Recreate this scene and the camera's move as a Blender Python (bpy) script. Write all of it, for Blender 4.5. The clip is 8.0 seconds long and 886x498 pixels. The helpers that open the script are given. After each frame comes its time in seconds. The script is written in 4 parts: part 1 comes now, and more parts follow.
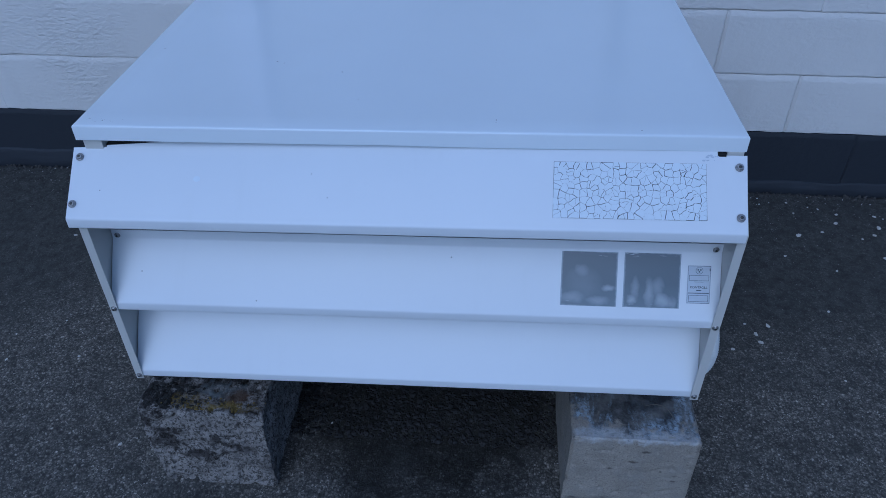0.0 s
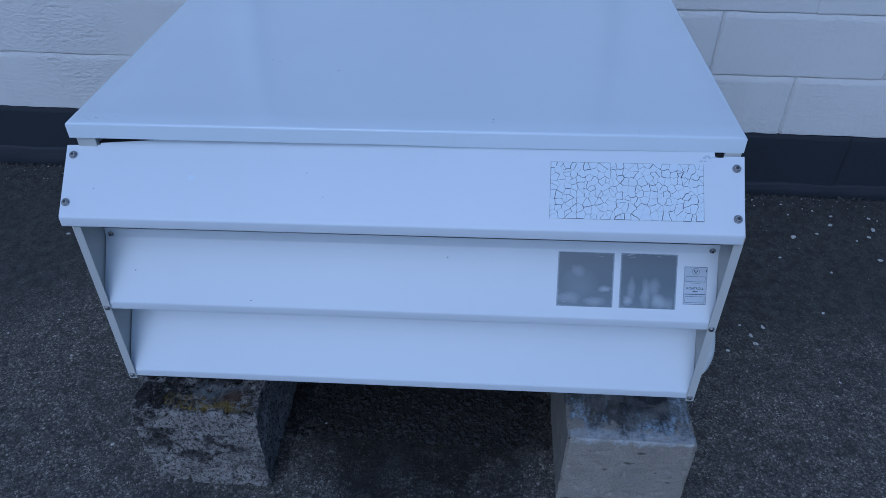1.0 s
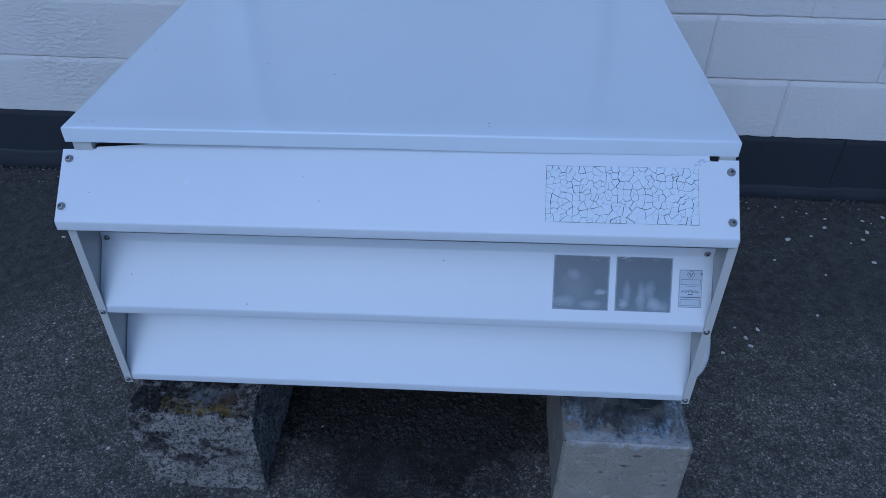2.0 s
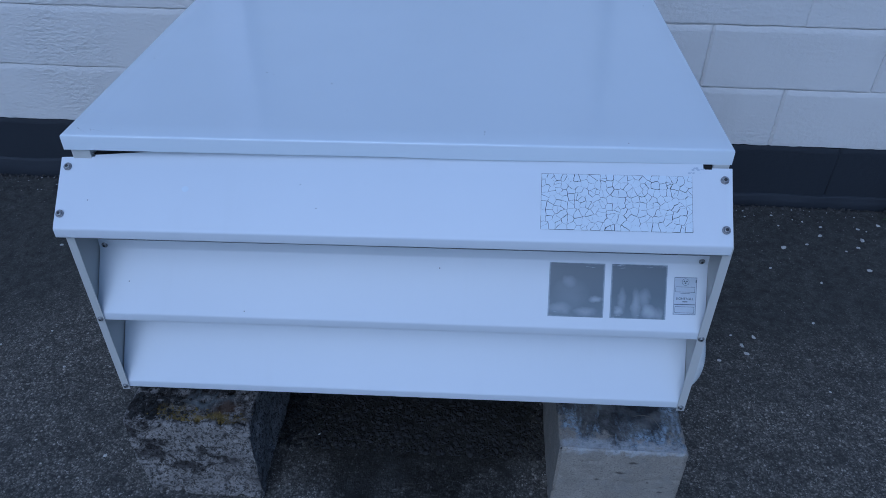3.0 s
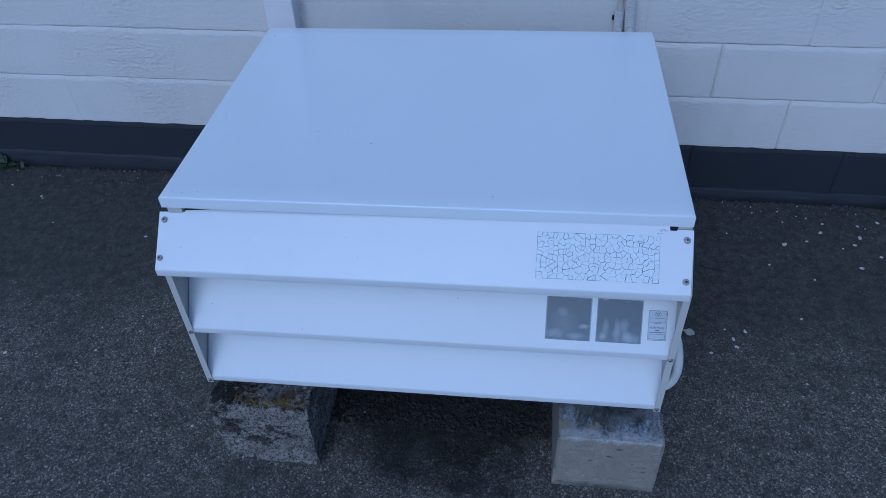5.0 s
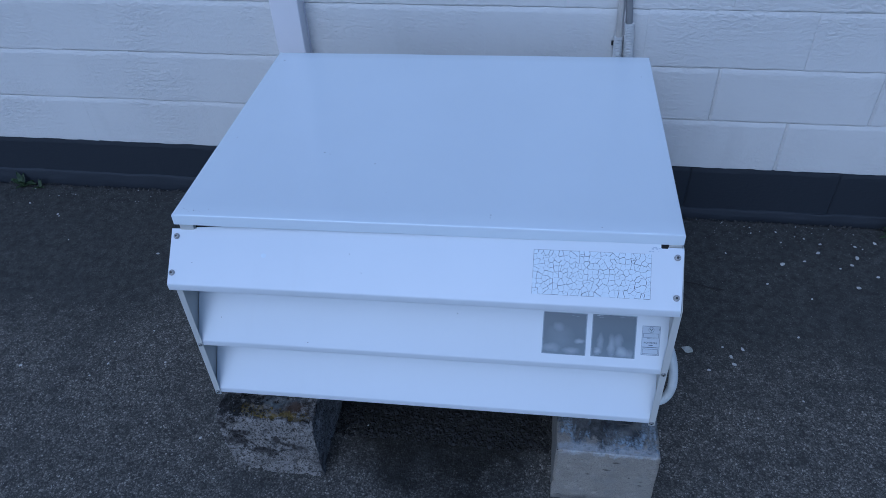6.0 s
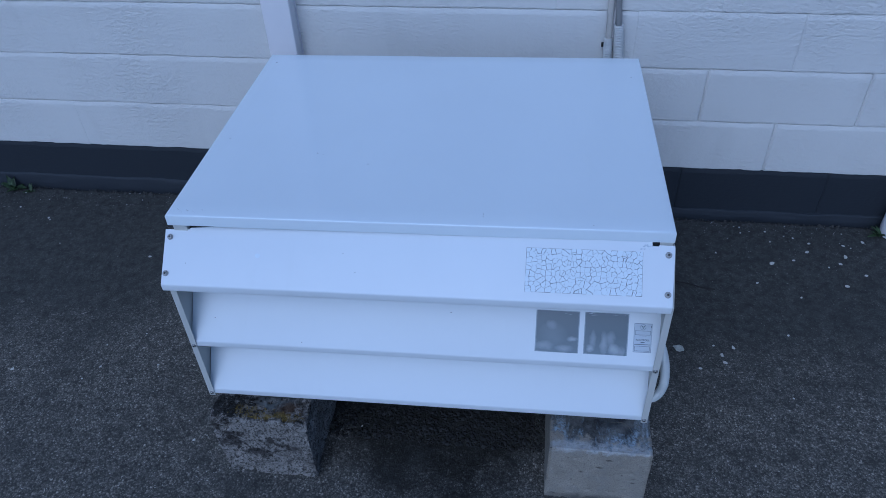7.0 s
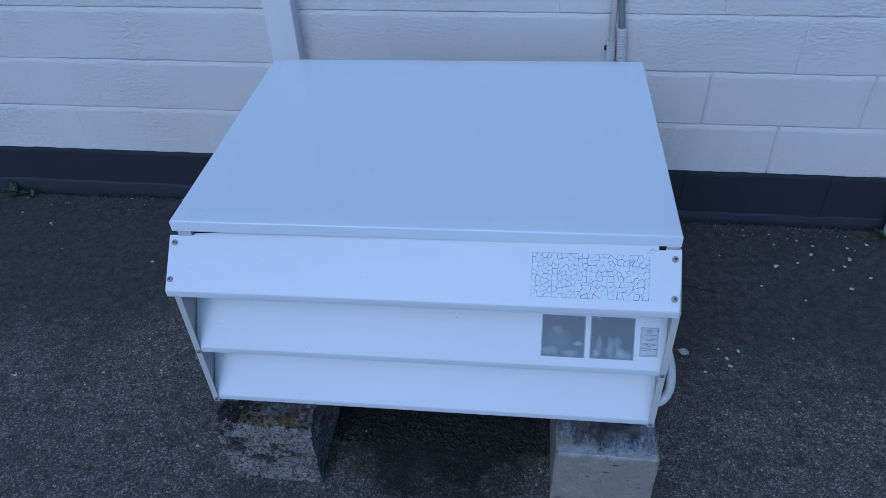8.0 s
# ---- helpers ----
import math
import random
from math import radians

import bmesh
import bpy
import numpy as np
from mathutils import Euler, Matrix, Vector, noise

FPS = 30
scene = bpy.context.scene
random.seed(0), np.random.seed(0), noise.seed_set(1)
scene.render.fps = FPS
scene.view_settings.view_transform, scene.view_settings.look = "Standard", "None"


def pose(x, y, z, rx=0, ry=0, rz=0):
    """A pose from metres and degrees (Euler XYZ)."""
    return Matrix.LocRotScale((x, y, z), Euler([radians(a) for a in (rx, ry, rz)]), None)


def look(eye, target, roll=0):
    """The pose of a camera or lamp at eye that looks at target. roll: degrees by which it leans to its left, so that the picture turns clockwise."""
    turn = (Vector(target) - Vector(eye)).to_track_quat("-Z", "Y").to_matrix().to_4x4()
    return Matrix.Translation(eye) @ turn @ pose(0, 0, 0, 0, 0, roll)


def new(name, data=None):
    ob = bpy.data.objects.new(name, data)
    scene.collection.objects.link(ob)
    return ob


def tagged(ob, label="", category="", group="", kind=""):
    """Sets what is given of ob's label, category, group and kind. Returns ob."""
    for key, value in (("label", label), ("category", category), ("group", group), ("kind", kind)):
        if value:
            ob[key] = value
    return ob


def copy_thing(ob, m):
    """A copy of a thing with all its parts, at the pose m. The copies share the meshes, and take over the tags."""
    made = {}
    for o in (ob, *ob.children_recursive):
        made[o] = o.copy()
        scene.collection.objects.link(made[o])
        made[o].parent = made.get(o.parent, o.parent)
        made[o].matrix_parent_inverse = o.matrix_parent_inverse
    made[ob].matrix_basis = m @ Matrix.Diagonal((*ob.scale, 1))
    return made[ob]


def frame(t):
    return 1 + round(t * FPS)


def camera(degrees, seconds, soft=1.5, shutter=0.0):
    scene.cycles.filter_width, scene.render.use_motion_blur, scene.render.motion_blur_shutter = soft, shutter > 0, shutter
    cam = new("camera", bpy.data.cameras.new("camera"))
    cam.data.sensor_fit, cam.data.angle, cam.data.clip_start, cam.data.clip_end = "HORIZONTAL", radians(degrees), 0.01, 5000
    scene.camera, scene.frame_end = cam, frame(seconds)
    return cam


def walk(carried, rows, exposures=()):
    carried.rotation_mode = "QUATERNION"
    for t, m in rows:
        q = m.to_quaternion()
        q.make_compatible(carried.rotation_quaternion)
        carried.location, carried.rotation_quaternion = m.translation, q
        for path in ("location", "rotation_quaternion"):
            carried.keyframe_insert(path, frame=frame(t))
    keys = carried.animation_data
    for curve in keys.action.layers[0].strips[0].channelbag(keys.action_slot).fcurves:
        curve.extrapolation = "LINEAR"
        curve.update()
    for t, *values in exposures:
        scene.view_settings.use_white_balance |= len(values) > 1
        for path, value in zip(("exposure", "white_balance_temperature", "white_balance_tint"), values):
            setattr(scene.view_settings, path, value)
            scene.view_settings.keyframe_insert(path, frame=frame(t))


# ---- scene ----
cam = camera(60.8, 8.0, 0.85)
PATH = [
    (0, (-0.332, -2.21, 1.47), (-0.457, -0.659, 0.213), -0.5),
    (0.5, (-0.333, -2.206, 1.466), (-0.446, -0.655, 0.209), -0.2),
    (1, (-0.336, -2.206, 1.466), (-0.445, -0.654, 0.21), 0.1),
    (1.5, (-0.337, -2.206, 1.468), (-0.439, -0.655, 0.21), 0.2),
    (3, (-0.332, -2.214, 1.473), (-0.427, -0.643, 0.239), 0.4),
    (3.2, (-0.329, -2.216, 1.479), (-0.433, -0.647, 0.244), 0.2),
    (3.5, (-0.335, -2.216, 1.525), (-0.452, -0.641, 0.299), -0.6),
    (3.7, (-0.327, -2.223, 1.572), (-0.466, -0.673, 0.315), -1.5),
    (4, (-0.323, -2.237, 1.649), (-0.492, -0.73, 0.346), -2.9),
    (4.2, (-0.31, -2.249, 1.695), (-0.482, -0.768, 0.362), -2.9),
    (4.5, (-0.29, -2.269, 1.766), (-0.488, -0.802, 0.422), -3.8),
    (4.7, (-0.276, -2.284, 1.802), (-0.473, -0.846, 0.426), -3.0),
    (5.8, (-0.227, -2.346, 1.868), (-0.493, -0.881, 0.533), -3.4),
    (6, (-0.227, -2.353, 1.872), (-0.477, -0.881, 0.542), -3.0),
    (6.5, (-0.238, -2.367, 1.873), (-0.465, -0.889, 0.544), -2.0),
    (7, (-0.23, -2.369, 1.87), (-0.457, -0.886, 0.548), -2.7),
    (7.5, (-0.231, -2.367, 1.873), (-0.465, -0.882, 0.554), -3.3),
    (8, (-0.243, -2.363, 1.87), (-0.47, -0.875, 0.553), -2.9),
]
walk(cam, [(t, look(eye, target, roll)) for t, eye, target, roll in PATH], [(0.0, -0.67, 4290, 9), (3.5, -0.67, 4290, 9), (4.5, -0.58, 4290, 9), (8.0, -0.55, 4290, 9)])

# ---- light ----
world = bpy.data.worlds.new("sky")
scene.world = world
world.use_nodes = True
wn = world.node_tree.nodes
sky = wn.new("ShaderNodeTexSky")
sky.sky_type = "NISHITA"
sky.sun_disc = False
SUN_EL, SUN_AZ = radians(44), radians(194)
sky.sun_elevation, sky.sun_rotation = SUN_EL, SUN_AZ
sky.dust_density, sky.ozone_density = 3.0, 1.5
wn["Background"].inputs["Strength"].default_value = 0.13
world.node_tree.links.new(sky.outputs["Color"], wn["Background"].inputs["Color"])
sun_data = bpy.data.lights.new("sun", "SUN")
sun_data.energy, sun_data.angle, sun_data.color = 0.63, radians(42), (1.0, 0.97, 0.93)
sun = new("sun", sun_data)
sun.matrix_world = look((10 * math.sin(SUN_AZ) * math.cos(SUN_EL), 10 * math.cos(SUN_AZ) * math.cos(SUN_EL), 10 * math.sin(SUN_EL)), (0, 0, 0))


# ---- materials ----
class Mat:
    """A node material with short helpers."""

    def __init__(self, name, rough=0.5, metal=0.0, spec=0.5):
        self.m = bpy.data.materials.new(name)
        self.m.use_nodes = True
        self.t = self.m.node_tree
        self.b = self.t.nodes["Principled BSDF"]
        self.b.inputs["Roughness"].default_value = rough
        self.b.inputs["Metallic"].default_value = metal
        self.b.inputs["Specular IOR Level"].default_value = spec
        self.co = self.t.nodes.new("ShaderNodeTexCoord")

    def link(self, a, b):
        self.t.links.new(a, b)

    def coords(self, scale=(1, 1, 1), which="Object", offset=None):
        mp = self.t.nodes.new("ShaderNodeMapping")
        mp.inputs["Scale"].default_value = scale
        self.link(self.co.outputs[which], mp.inputs["Vector"])
        if offset is not None:
            self.link(offset, mp.inputs["Location"])
        return mp.outputs["Vector"]

    def world(self, scale=(1, 1, 1)):
        g = self.t.nodes.new("ShaderNodeNewGeometry")
        mp = self.t.nodes.new("ShaderNodeMapping")
        mp.inputs["Scale"].default_value = scale
        self.link(g.outputs["Position"], mp.inputs["Vector"])
        return mp.outputs["Vector"]

    def noise(self, vec, scale, detail=4, rough=0.55):
        n = self.t.nodes.new("ShaderNodeTexNoise")
        n.inputs["Scale"].default_value, n.inputs["Detail"].default_value, n.inputs["Roughness"].default_value = scale, detail, rough
        self.link(vec, n.inputs["Vector"])
        return n.outputs["Fac"]

    def voronoi(self, vec, scale, feature="F1", out="Distance"):
        n = self.t.nodes.new("ShaderNodeTexVoronoi")
        n.feature = feature
        n.inputs["Scale"].default_value = scale
        self.link(vec, n.inputs["Vector"])
        return n.outputs[out]

    def ramp(self, fac, *stops):
        r = self.t.nodes.new("ShaderNodeValToRGB")
        while len(r.color_ramp.elements) < len(stops):
            r.color_ramp.elements.new(0.5)
        for e, (p, c) in zip(r.color_ramp.elements, stops):
            e.position = p
            e.color = (c, c, c, 1) if isinstance(c, (int, float)) else (*c, 1)
        self.link(fac, r.inputs["Fac"])
        return r.outputs["Color"]

    def mix(self, fac, a, b, mode="MIX"):
        n = self.t.nodes.new("ShaderNodeMix")
        n.data_type, n.blend_type = "RGBA", mode
        for key, val in (("Factor", fac), ("A", a), ("B", b)):
            sock = [s for s in n.inputs if s.name == key and s.type == ("VALUE" if key == "Factor" else "RGBA")][0]
            if isinstance(val, (int, float)):
                sock.default_value = val
            elif isinstance(val, tuple):
                sock.default_value = (*val, 1)
            else:
                self.link(val, sock)
        return [s for s in n.outputs if s.type == "RGBA"][0]

    def math(self, op, a, b=None):
        n = self.t.nodes.new("ShaderNodeMath")
        n.operation = op
        for i, val in enumerate((a, b)):
            if val is None:
                continue
            if isinstance(val, (int, float)):
                n.inputs[i].default_value = val
            else:
                self.link(val, n.inputs[i])
        return n.outputs[0]

    def color(self, c):
        if isinstance(c, tuple):
            self.b.inputs["Base Color"].default_value = (*c, 1)
        else:
            self.link(c, self.b.inputs["Base Color"])

    def rough(self, r):
        self.link(r, self.b.inputs["Roughness"])

    def bump(self, h, dist, strength=1.0):
        n = self.t.nodes.new("ShaderNodeBump")
        n.inputs["Distance"].default_value, n.inputs["Strength"].default_value = dist, strength
        self.link(h, n.inputs["Height"])
        if self.b.inputs["Normal"].is_linked:
            self.link(self.b.inputs["Normal"].links[0].from_socket, n.inputs["Normal"])
        self.link(n.outputs["Normal"], self.b.inputs["Normal"])


def random_out(mat):
    return mat.t.nodes.new("ShaderNodeObjectInfo").outputs["Random"]


def white_sheet(name, base, rough, grime):
    m = Mat(name, rough)
    v = m.world()
    big = m.noise(v, 3.0, 4)
    fine = m.noise(v, 60, 3)
    c = m.mix(m.ramp(big, (0.35, 0.0), (0.75, 0.5)), base, tuple(x * 0.93 for x in base))
    streak = m.noise(m.world((30, 6, 3)), 1.0, 5)
    c = m.mix(m.ramp(streak, (0.58, 0.0), (0.8, grime)), c, (0.42, 0.42, 0.38))
    m.color(c)
    m.rough(m.ramp(m.noise(v, 9, 4), (0.2, rough - 0.015), (0.8, rough + 0.02)))
    m.bump(fine, 0.0002, 0.25)
    m.bump(big, 0.004, 0.12)
    return m.m


WHITE_LID = white_sheet("white_lid_paint", (0.69, 0.745, 0.79), 0.13, 0.02)
WHITE = white_sheet("white_enamel", (0.685, 0.715, 0.745), 0.38, 0.05)
# sides, back and brackets: the white with shade put into it, plus grime
WHITE_SHADED = white_sheet("white_shaded_sides", (0.52, 0.52, 0.49), 0.45, 0.35)


def wall_paint(name, base, dark, pits, flake, lump):
    m = Mat(name, 0.66, spec=0.3)
    r = random_out(m)
    off = m.t.nodes.new("ShaderNodeCombineXYZ")
    m.link(m.math("MULTIPLY", r, 31.0), off.inputs[0])
    m.link(m.math("MULTIPLY", r, 17.0), off.inputs[2])
    v = m.coords((1, 1, 1), offset=off.outputs[0])
    w = m.world()
    big = m.noise(w, 1.6, 5)
    c = m.mix(m.ramp(big, (0.3, 0.0), (0.75, 1.0)), base, tuple(x * 0.93 for x in base))
    stain = m.noise(m.world((5, 5, 1.2)), 1.5, 6)
    c = m.mix(m.ramp(stain, (0.56, 0.0), (0.8, 0.35)), c, dark)
    speck = m.voronoi(v, 26)
    c = m.mix(m.ramp(speck, (0.0, flake), (0.035, 0.0)), c, dark)
    m.color(c)
    patch = m.ramp(m.noise(w, 3.2, 3, 0.5), (0.38, 0.25), (0.66, 1.0))
    brushed = m.noise(m.coords((16, 16, 60), offset=off.outputs[0]), 1.0, 4, 0.55)
    lumps = m.math("MULTIPLY", m.noise(m.coords((55, 55, 95), offset=off.outputs[0]), 1.0, 3, 0.55), patch)
    pit = m.math("MULTIPLY", m.ramp(m.noise(v, 80, 3, 0.6), (0.30, 1.0), (0.40, 0.0)), patch)
    m.bump(m.noise(v, 9, 3, 0.5), 0.006, 0.5)
    m.bump(brushed, 0.0022, 0.5)
    m.bump(lumps, lump, 0.9)
    m.bump(pit, 0.0022, -pits)
    m.bump(m.noise(v, 240, 3, 0.6), 0.0006, 0.4)
    return m.m


WALL = wall_paint("white_masonry_paint", (0.66, 0.65, 0.625), (0.51, 0.50, 0.475), 0.30, 0.12, 0.0065)
PLINTH = wall_paint("slate_plinth_paint", (0.024, 0.028, 0.036), (0.034, 0.037, 0.042), 0.15, 0.05, 0.0025)


def asphalt():
    m = Mat("asphalt", 0.80, spec=0.4)
    w = m.world()
    big = m.noise(w, 1.1, 4)
    mid = m.noise(w, 9, 6, 0.7)

    # broken, angular stones: the cells are bent by a fine noise
    bend = m.t.nodes.new("ShaderNodeTexNoise")
    bend.inputs["Scale"].default_value, bend.inputs["Detail"].default_value = 260, 3
    m.link(w, bend.inputs["Vector"])
    bent = m.t.nodes.new("ShaderNodeVectorMath")
    bent.operation = "MULTIPLY_ADD"
    bent.inputs[1].default_value = (0.007, 0.007, 0.007)
    m.link(bend.outputs["Color"], bent.inputs[0])
    m.link(w, bent.inputs[2])
    wb = bent.outputs[0]

    def stones(scale, *stops):
        sep = m.t.nodes.new("ShaderNodeSeparateColor")
        m.link(m.voronoi(wb, scale, out="Color"), sep.inputs[0])
        return m.mix(m.ramp(m.voronoi(wb, scale), (0.30, 0.0), (0.75, 0.9)), m.ramp(sep.outputs[0], *stops), (0.024, 0.023, 0.022))

    coarse = stones(165, (0.0, (0.040, 0.038, 0.035)), (0.45, (0.095, 0.089, 0.079)), (0.78, (0.15, 0.137, 0.119)), (0.93, (0.22, 0.20, 0.174)), (1.0, (0.33, 0.305, 0.27)))
    fine = stones(330, (0.0, (0.036, 0.034, 0.032)), (0.55, (0.095, 0.089, 0.079)), (0.80, (0.18, 0.165, 0.143)), (0.93, (0.26, 0.24, 0.21)), (1.0, (0.42, 0.40, 0.365)))
    base = m.mix(m.ramp(m.noise(w, 60, 3), (0.46, 0.0), (0.60, 1.0)), coarse, fine)
    # bare stones thin out towards the wall, whose shade is put into the colour
    pos = m.t.nodes.new("ShaderNodeSeparateXYZ")
    m.link(w, pos.inputs[0])
    ragged_y = m.math("ADD", pos.outputs[1], m.math("MULTIPLY", m.math("SUBTRACT", big, 0.5), 1.6))
    wallward = m.ramp(m.math("ADD", ragged_y, 1.5), (0.55, 0.0), (1.30, 0.85))
    base = m.mix(wallward, base, m.mix(m.ramp(m.noise(w, 45, 5, 0.7), (0.35, 0.0), (0.68, 1.0)), (0.014, 0.0145, 0.014), (0.042, 0.042, 0.039)))
    fleck = m.ramp(m.noise(w, 210, 3, 0.6), (0.60, 0.0), (0.70, 0.8))
    base = m.mix(m.math("MULTIPLY", fleck, wallward), base, (0.10, 0.098, 0.09))
    base = m.mix(m.ramp(mid, (0.36, 0.55), (0.46, 0.0)), base, (0.026, 0.025, 0.023))
    # the shade under the unit, multiplied into the colour; smoother there too
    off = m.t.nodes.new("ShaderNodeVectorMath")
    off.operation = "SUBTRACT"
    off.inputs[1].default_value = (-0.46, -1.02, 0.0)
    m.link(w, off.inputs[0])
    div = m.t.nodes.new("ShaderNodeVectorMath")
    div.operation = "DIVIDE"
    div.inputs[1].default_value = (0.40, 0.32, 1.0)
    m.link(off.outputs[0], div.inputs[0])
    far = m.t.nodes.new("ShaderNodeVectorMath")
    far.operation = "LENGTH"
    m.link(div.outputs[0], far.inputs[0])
    darkened = m.ramp(m.math("ADD", far.outputs["Value"], m.math("MULTIPLY", m.math("SUBTRACT", m.noise(w, 9, 5), 0.5), 0.9)), (0.60, 1.0), (1.05, 0.0))
    base = m.mix(darkened, base, m.mix(1.0, base, (0.24, 0.245, 0.24), "MULTIPLY"))
    patch = m.noise(w, 5.5, 6, 0.65)
    base = m.mix(m.ramp(patch, (0.36, 0.40), (0.50, 0.0)), base, (0.028, 0.028, 0.027))
    base = m.mix(1.0, base, (1.56, 1.57, 1.51), "MULTIPLY")
    base = m.mix(1.0, base, m.ramp(m.noise(w, 26, 5, 0.7), (0.34, 0.50), (0.66, 1.0)), "MULTIPLY")
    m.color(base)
    m.rough(m.math("SUBTRACT", 0.80, m.math("MULTIPLY", darkened, 0.35)))
    m.bump(m.noise(w, 70, 4, 0.65), 0.006, 0.55)
    m.bump(m.voronoi(wb, 165), 0.0038, -1.0)
    m.bump(m.noise(w, 380, 3), 0.0015, 0.9)
    return m.m


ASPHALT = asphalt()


def concrete(name, base, dark, pit_amount, stain_lo, speckle=0.40):
    m = Mat(name, 0.9, spec=0.3)
    w = m.coords()
    mid = m.noise(w, 22, 6, 0.65)
    big = m.noise(w, 7, 5, 0.6)
    grain = m.noise(w, 260, 3)
    c = m.mix(m.ramp(mid, (0.3, 0.0), (0.7, 1.0)), tuple(x * 0.72 for x in base), base)
    c = m.mix(m.ramp(grain, (0.35, 0.60), (0.65, 0.0)), c, tuple(x * speckle for x in base))
    c = m.mix(m.ramp(big, (stain_lo, 0.0), (stain_lo + 0.12, 0.85)), c, dark)
    pits = m.ramp(m.noise(w, 130, 5, 0.68), (0.30 + 0.13 * pit_amount, 1.0), (0.37 + 0.13 * pit_amount, 0.0))
    c = m.mix(m.math("MULTIPLY", pits, pit_amount), c, tuple(x * 0.22 for x in base))
    m.color(c)
    m.bump(pits, 0.006, -0.9 * pit_amount)
    m.bump(mid, 0.002, 0.5)
    m.bump(grain, 0.0015, 0.7)
    return m


def blotch(m, centre, size, wobble, soft=0.25):
    """A stain of its own ragged shape: 1 inside an ellipsoid whose rim a noise breaks up."""
    sub = m.t.nodes.new("ShaderNodeVectorMath")
    sub.operation = "SUBTRACT"
    sub.inputs[1].default_value = centre
    m.link(m.co.outputs["Object"], sub.inputs[0])
    div = m.t.nodes.new("ShaderNodeVectorMath")
    div.operation = "DIVIDE"
    div.inputs[1].default_value = size
    m.link(sub.outputs[0], div.inputs[0])
    ln = m.t.nodes.new("ShaderNodeVectorMath")
    ln.operation = "LENGTH"
    m.link(div.outputs[0], ln.inputs[0])
    ragged = m.math("ADD", ln.outputs["Value"], m.math("MULTIPLY", m.math("SUBTRACT", m.noise(m.coords(), 38, 5, 0.65), 0.5), wobble))
    return m.ramp(ragged, (1.0 - soft, 1.0), (1.0, 0.0))


def old_concrete():
    # centre of the block is its origin on the ground; half sizes 0.13 x 0.374, height 0.23
    m = concrete("weathered_concrete", (0.275, 0.258, 0.237), (0.05, 0.045, 0.043), 1.0, 0.60)
    c = m.b.inputs["Base Color"].links[0].from_socket
    for centre, size in (((0.0, -0.26, 0.245), (0.26, 0.135, 0.045)), ((-0.075, -0.372, 0.135), (0.055, 0.05, 0.045)), ((-0.03, -0.372, 0.085), (0.05, 0.05, 0.035)),
                         ((0.045, -0.372, 0.125), (0.04, 0.05, 0.035)), ((-0.12, -0.332, 0.21), (0.06, 0.06, 0.06))):
        c = m.mix(m.math("MULTIPLY", blotch(m, centre, size, 4.2, 0.6), 0.92), c, m.mix(1.0, c, (0.17, 0.165, 0.17), "MULTIPLY"))
    c = m.mix(m.math("MULTIPLY", blotch(m, (0.03, -0.312, 0.232), (0.075, 0.03, 0.012), 2.6, 0.6), 0.7), c, (0.14, 0.16, 0.17))
    for centre, size in (((-0.035, -0.338, 0.228), (0.035, 0.022, 0.02)), ((0.045, -0.356, 0.222), (0.062, 0.016, 0.020))):
        c = m.mix(m.math("MULTIPLY", blotch(m, centre, size, 3.4, 0.7), 0.8), c, (0.16, 0.115, 0.022))
    c = m.mix(m.math("MULTIPLY", blotch(m, (0.075, -0.325, 0.230), (0.04, 0.022, 0.02), 3.0, 0.7), 0.75), c, (0.065, 0.036, 0.018))
    m.color(c)
    return m.m


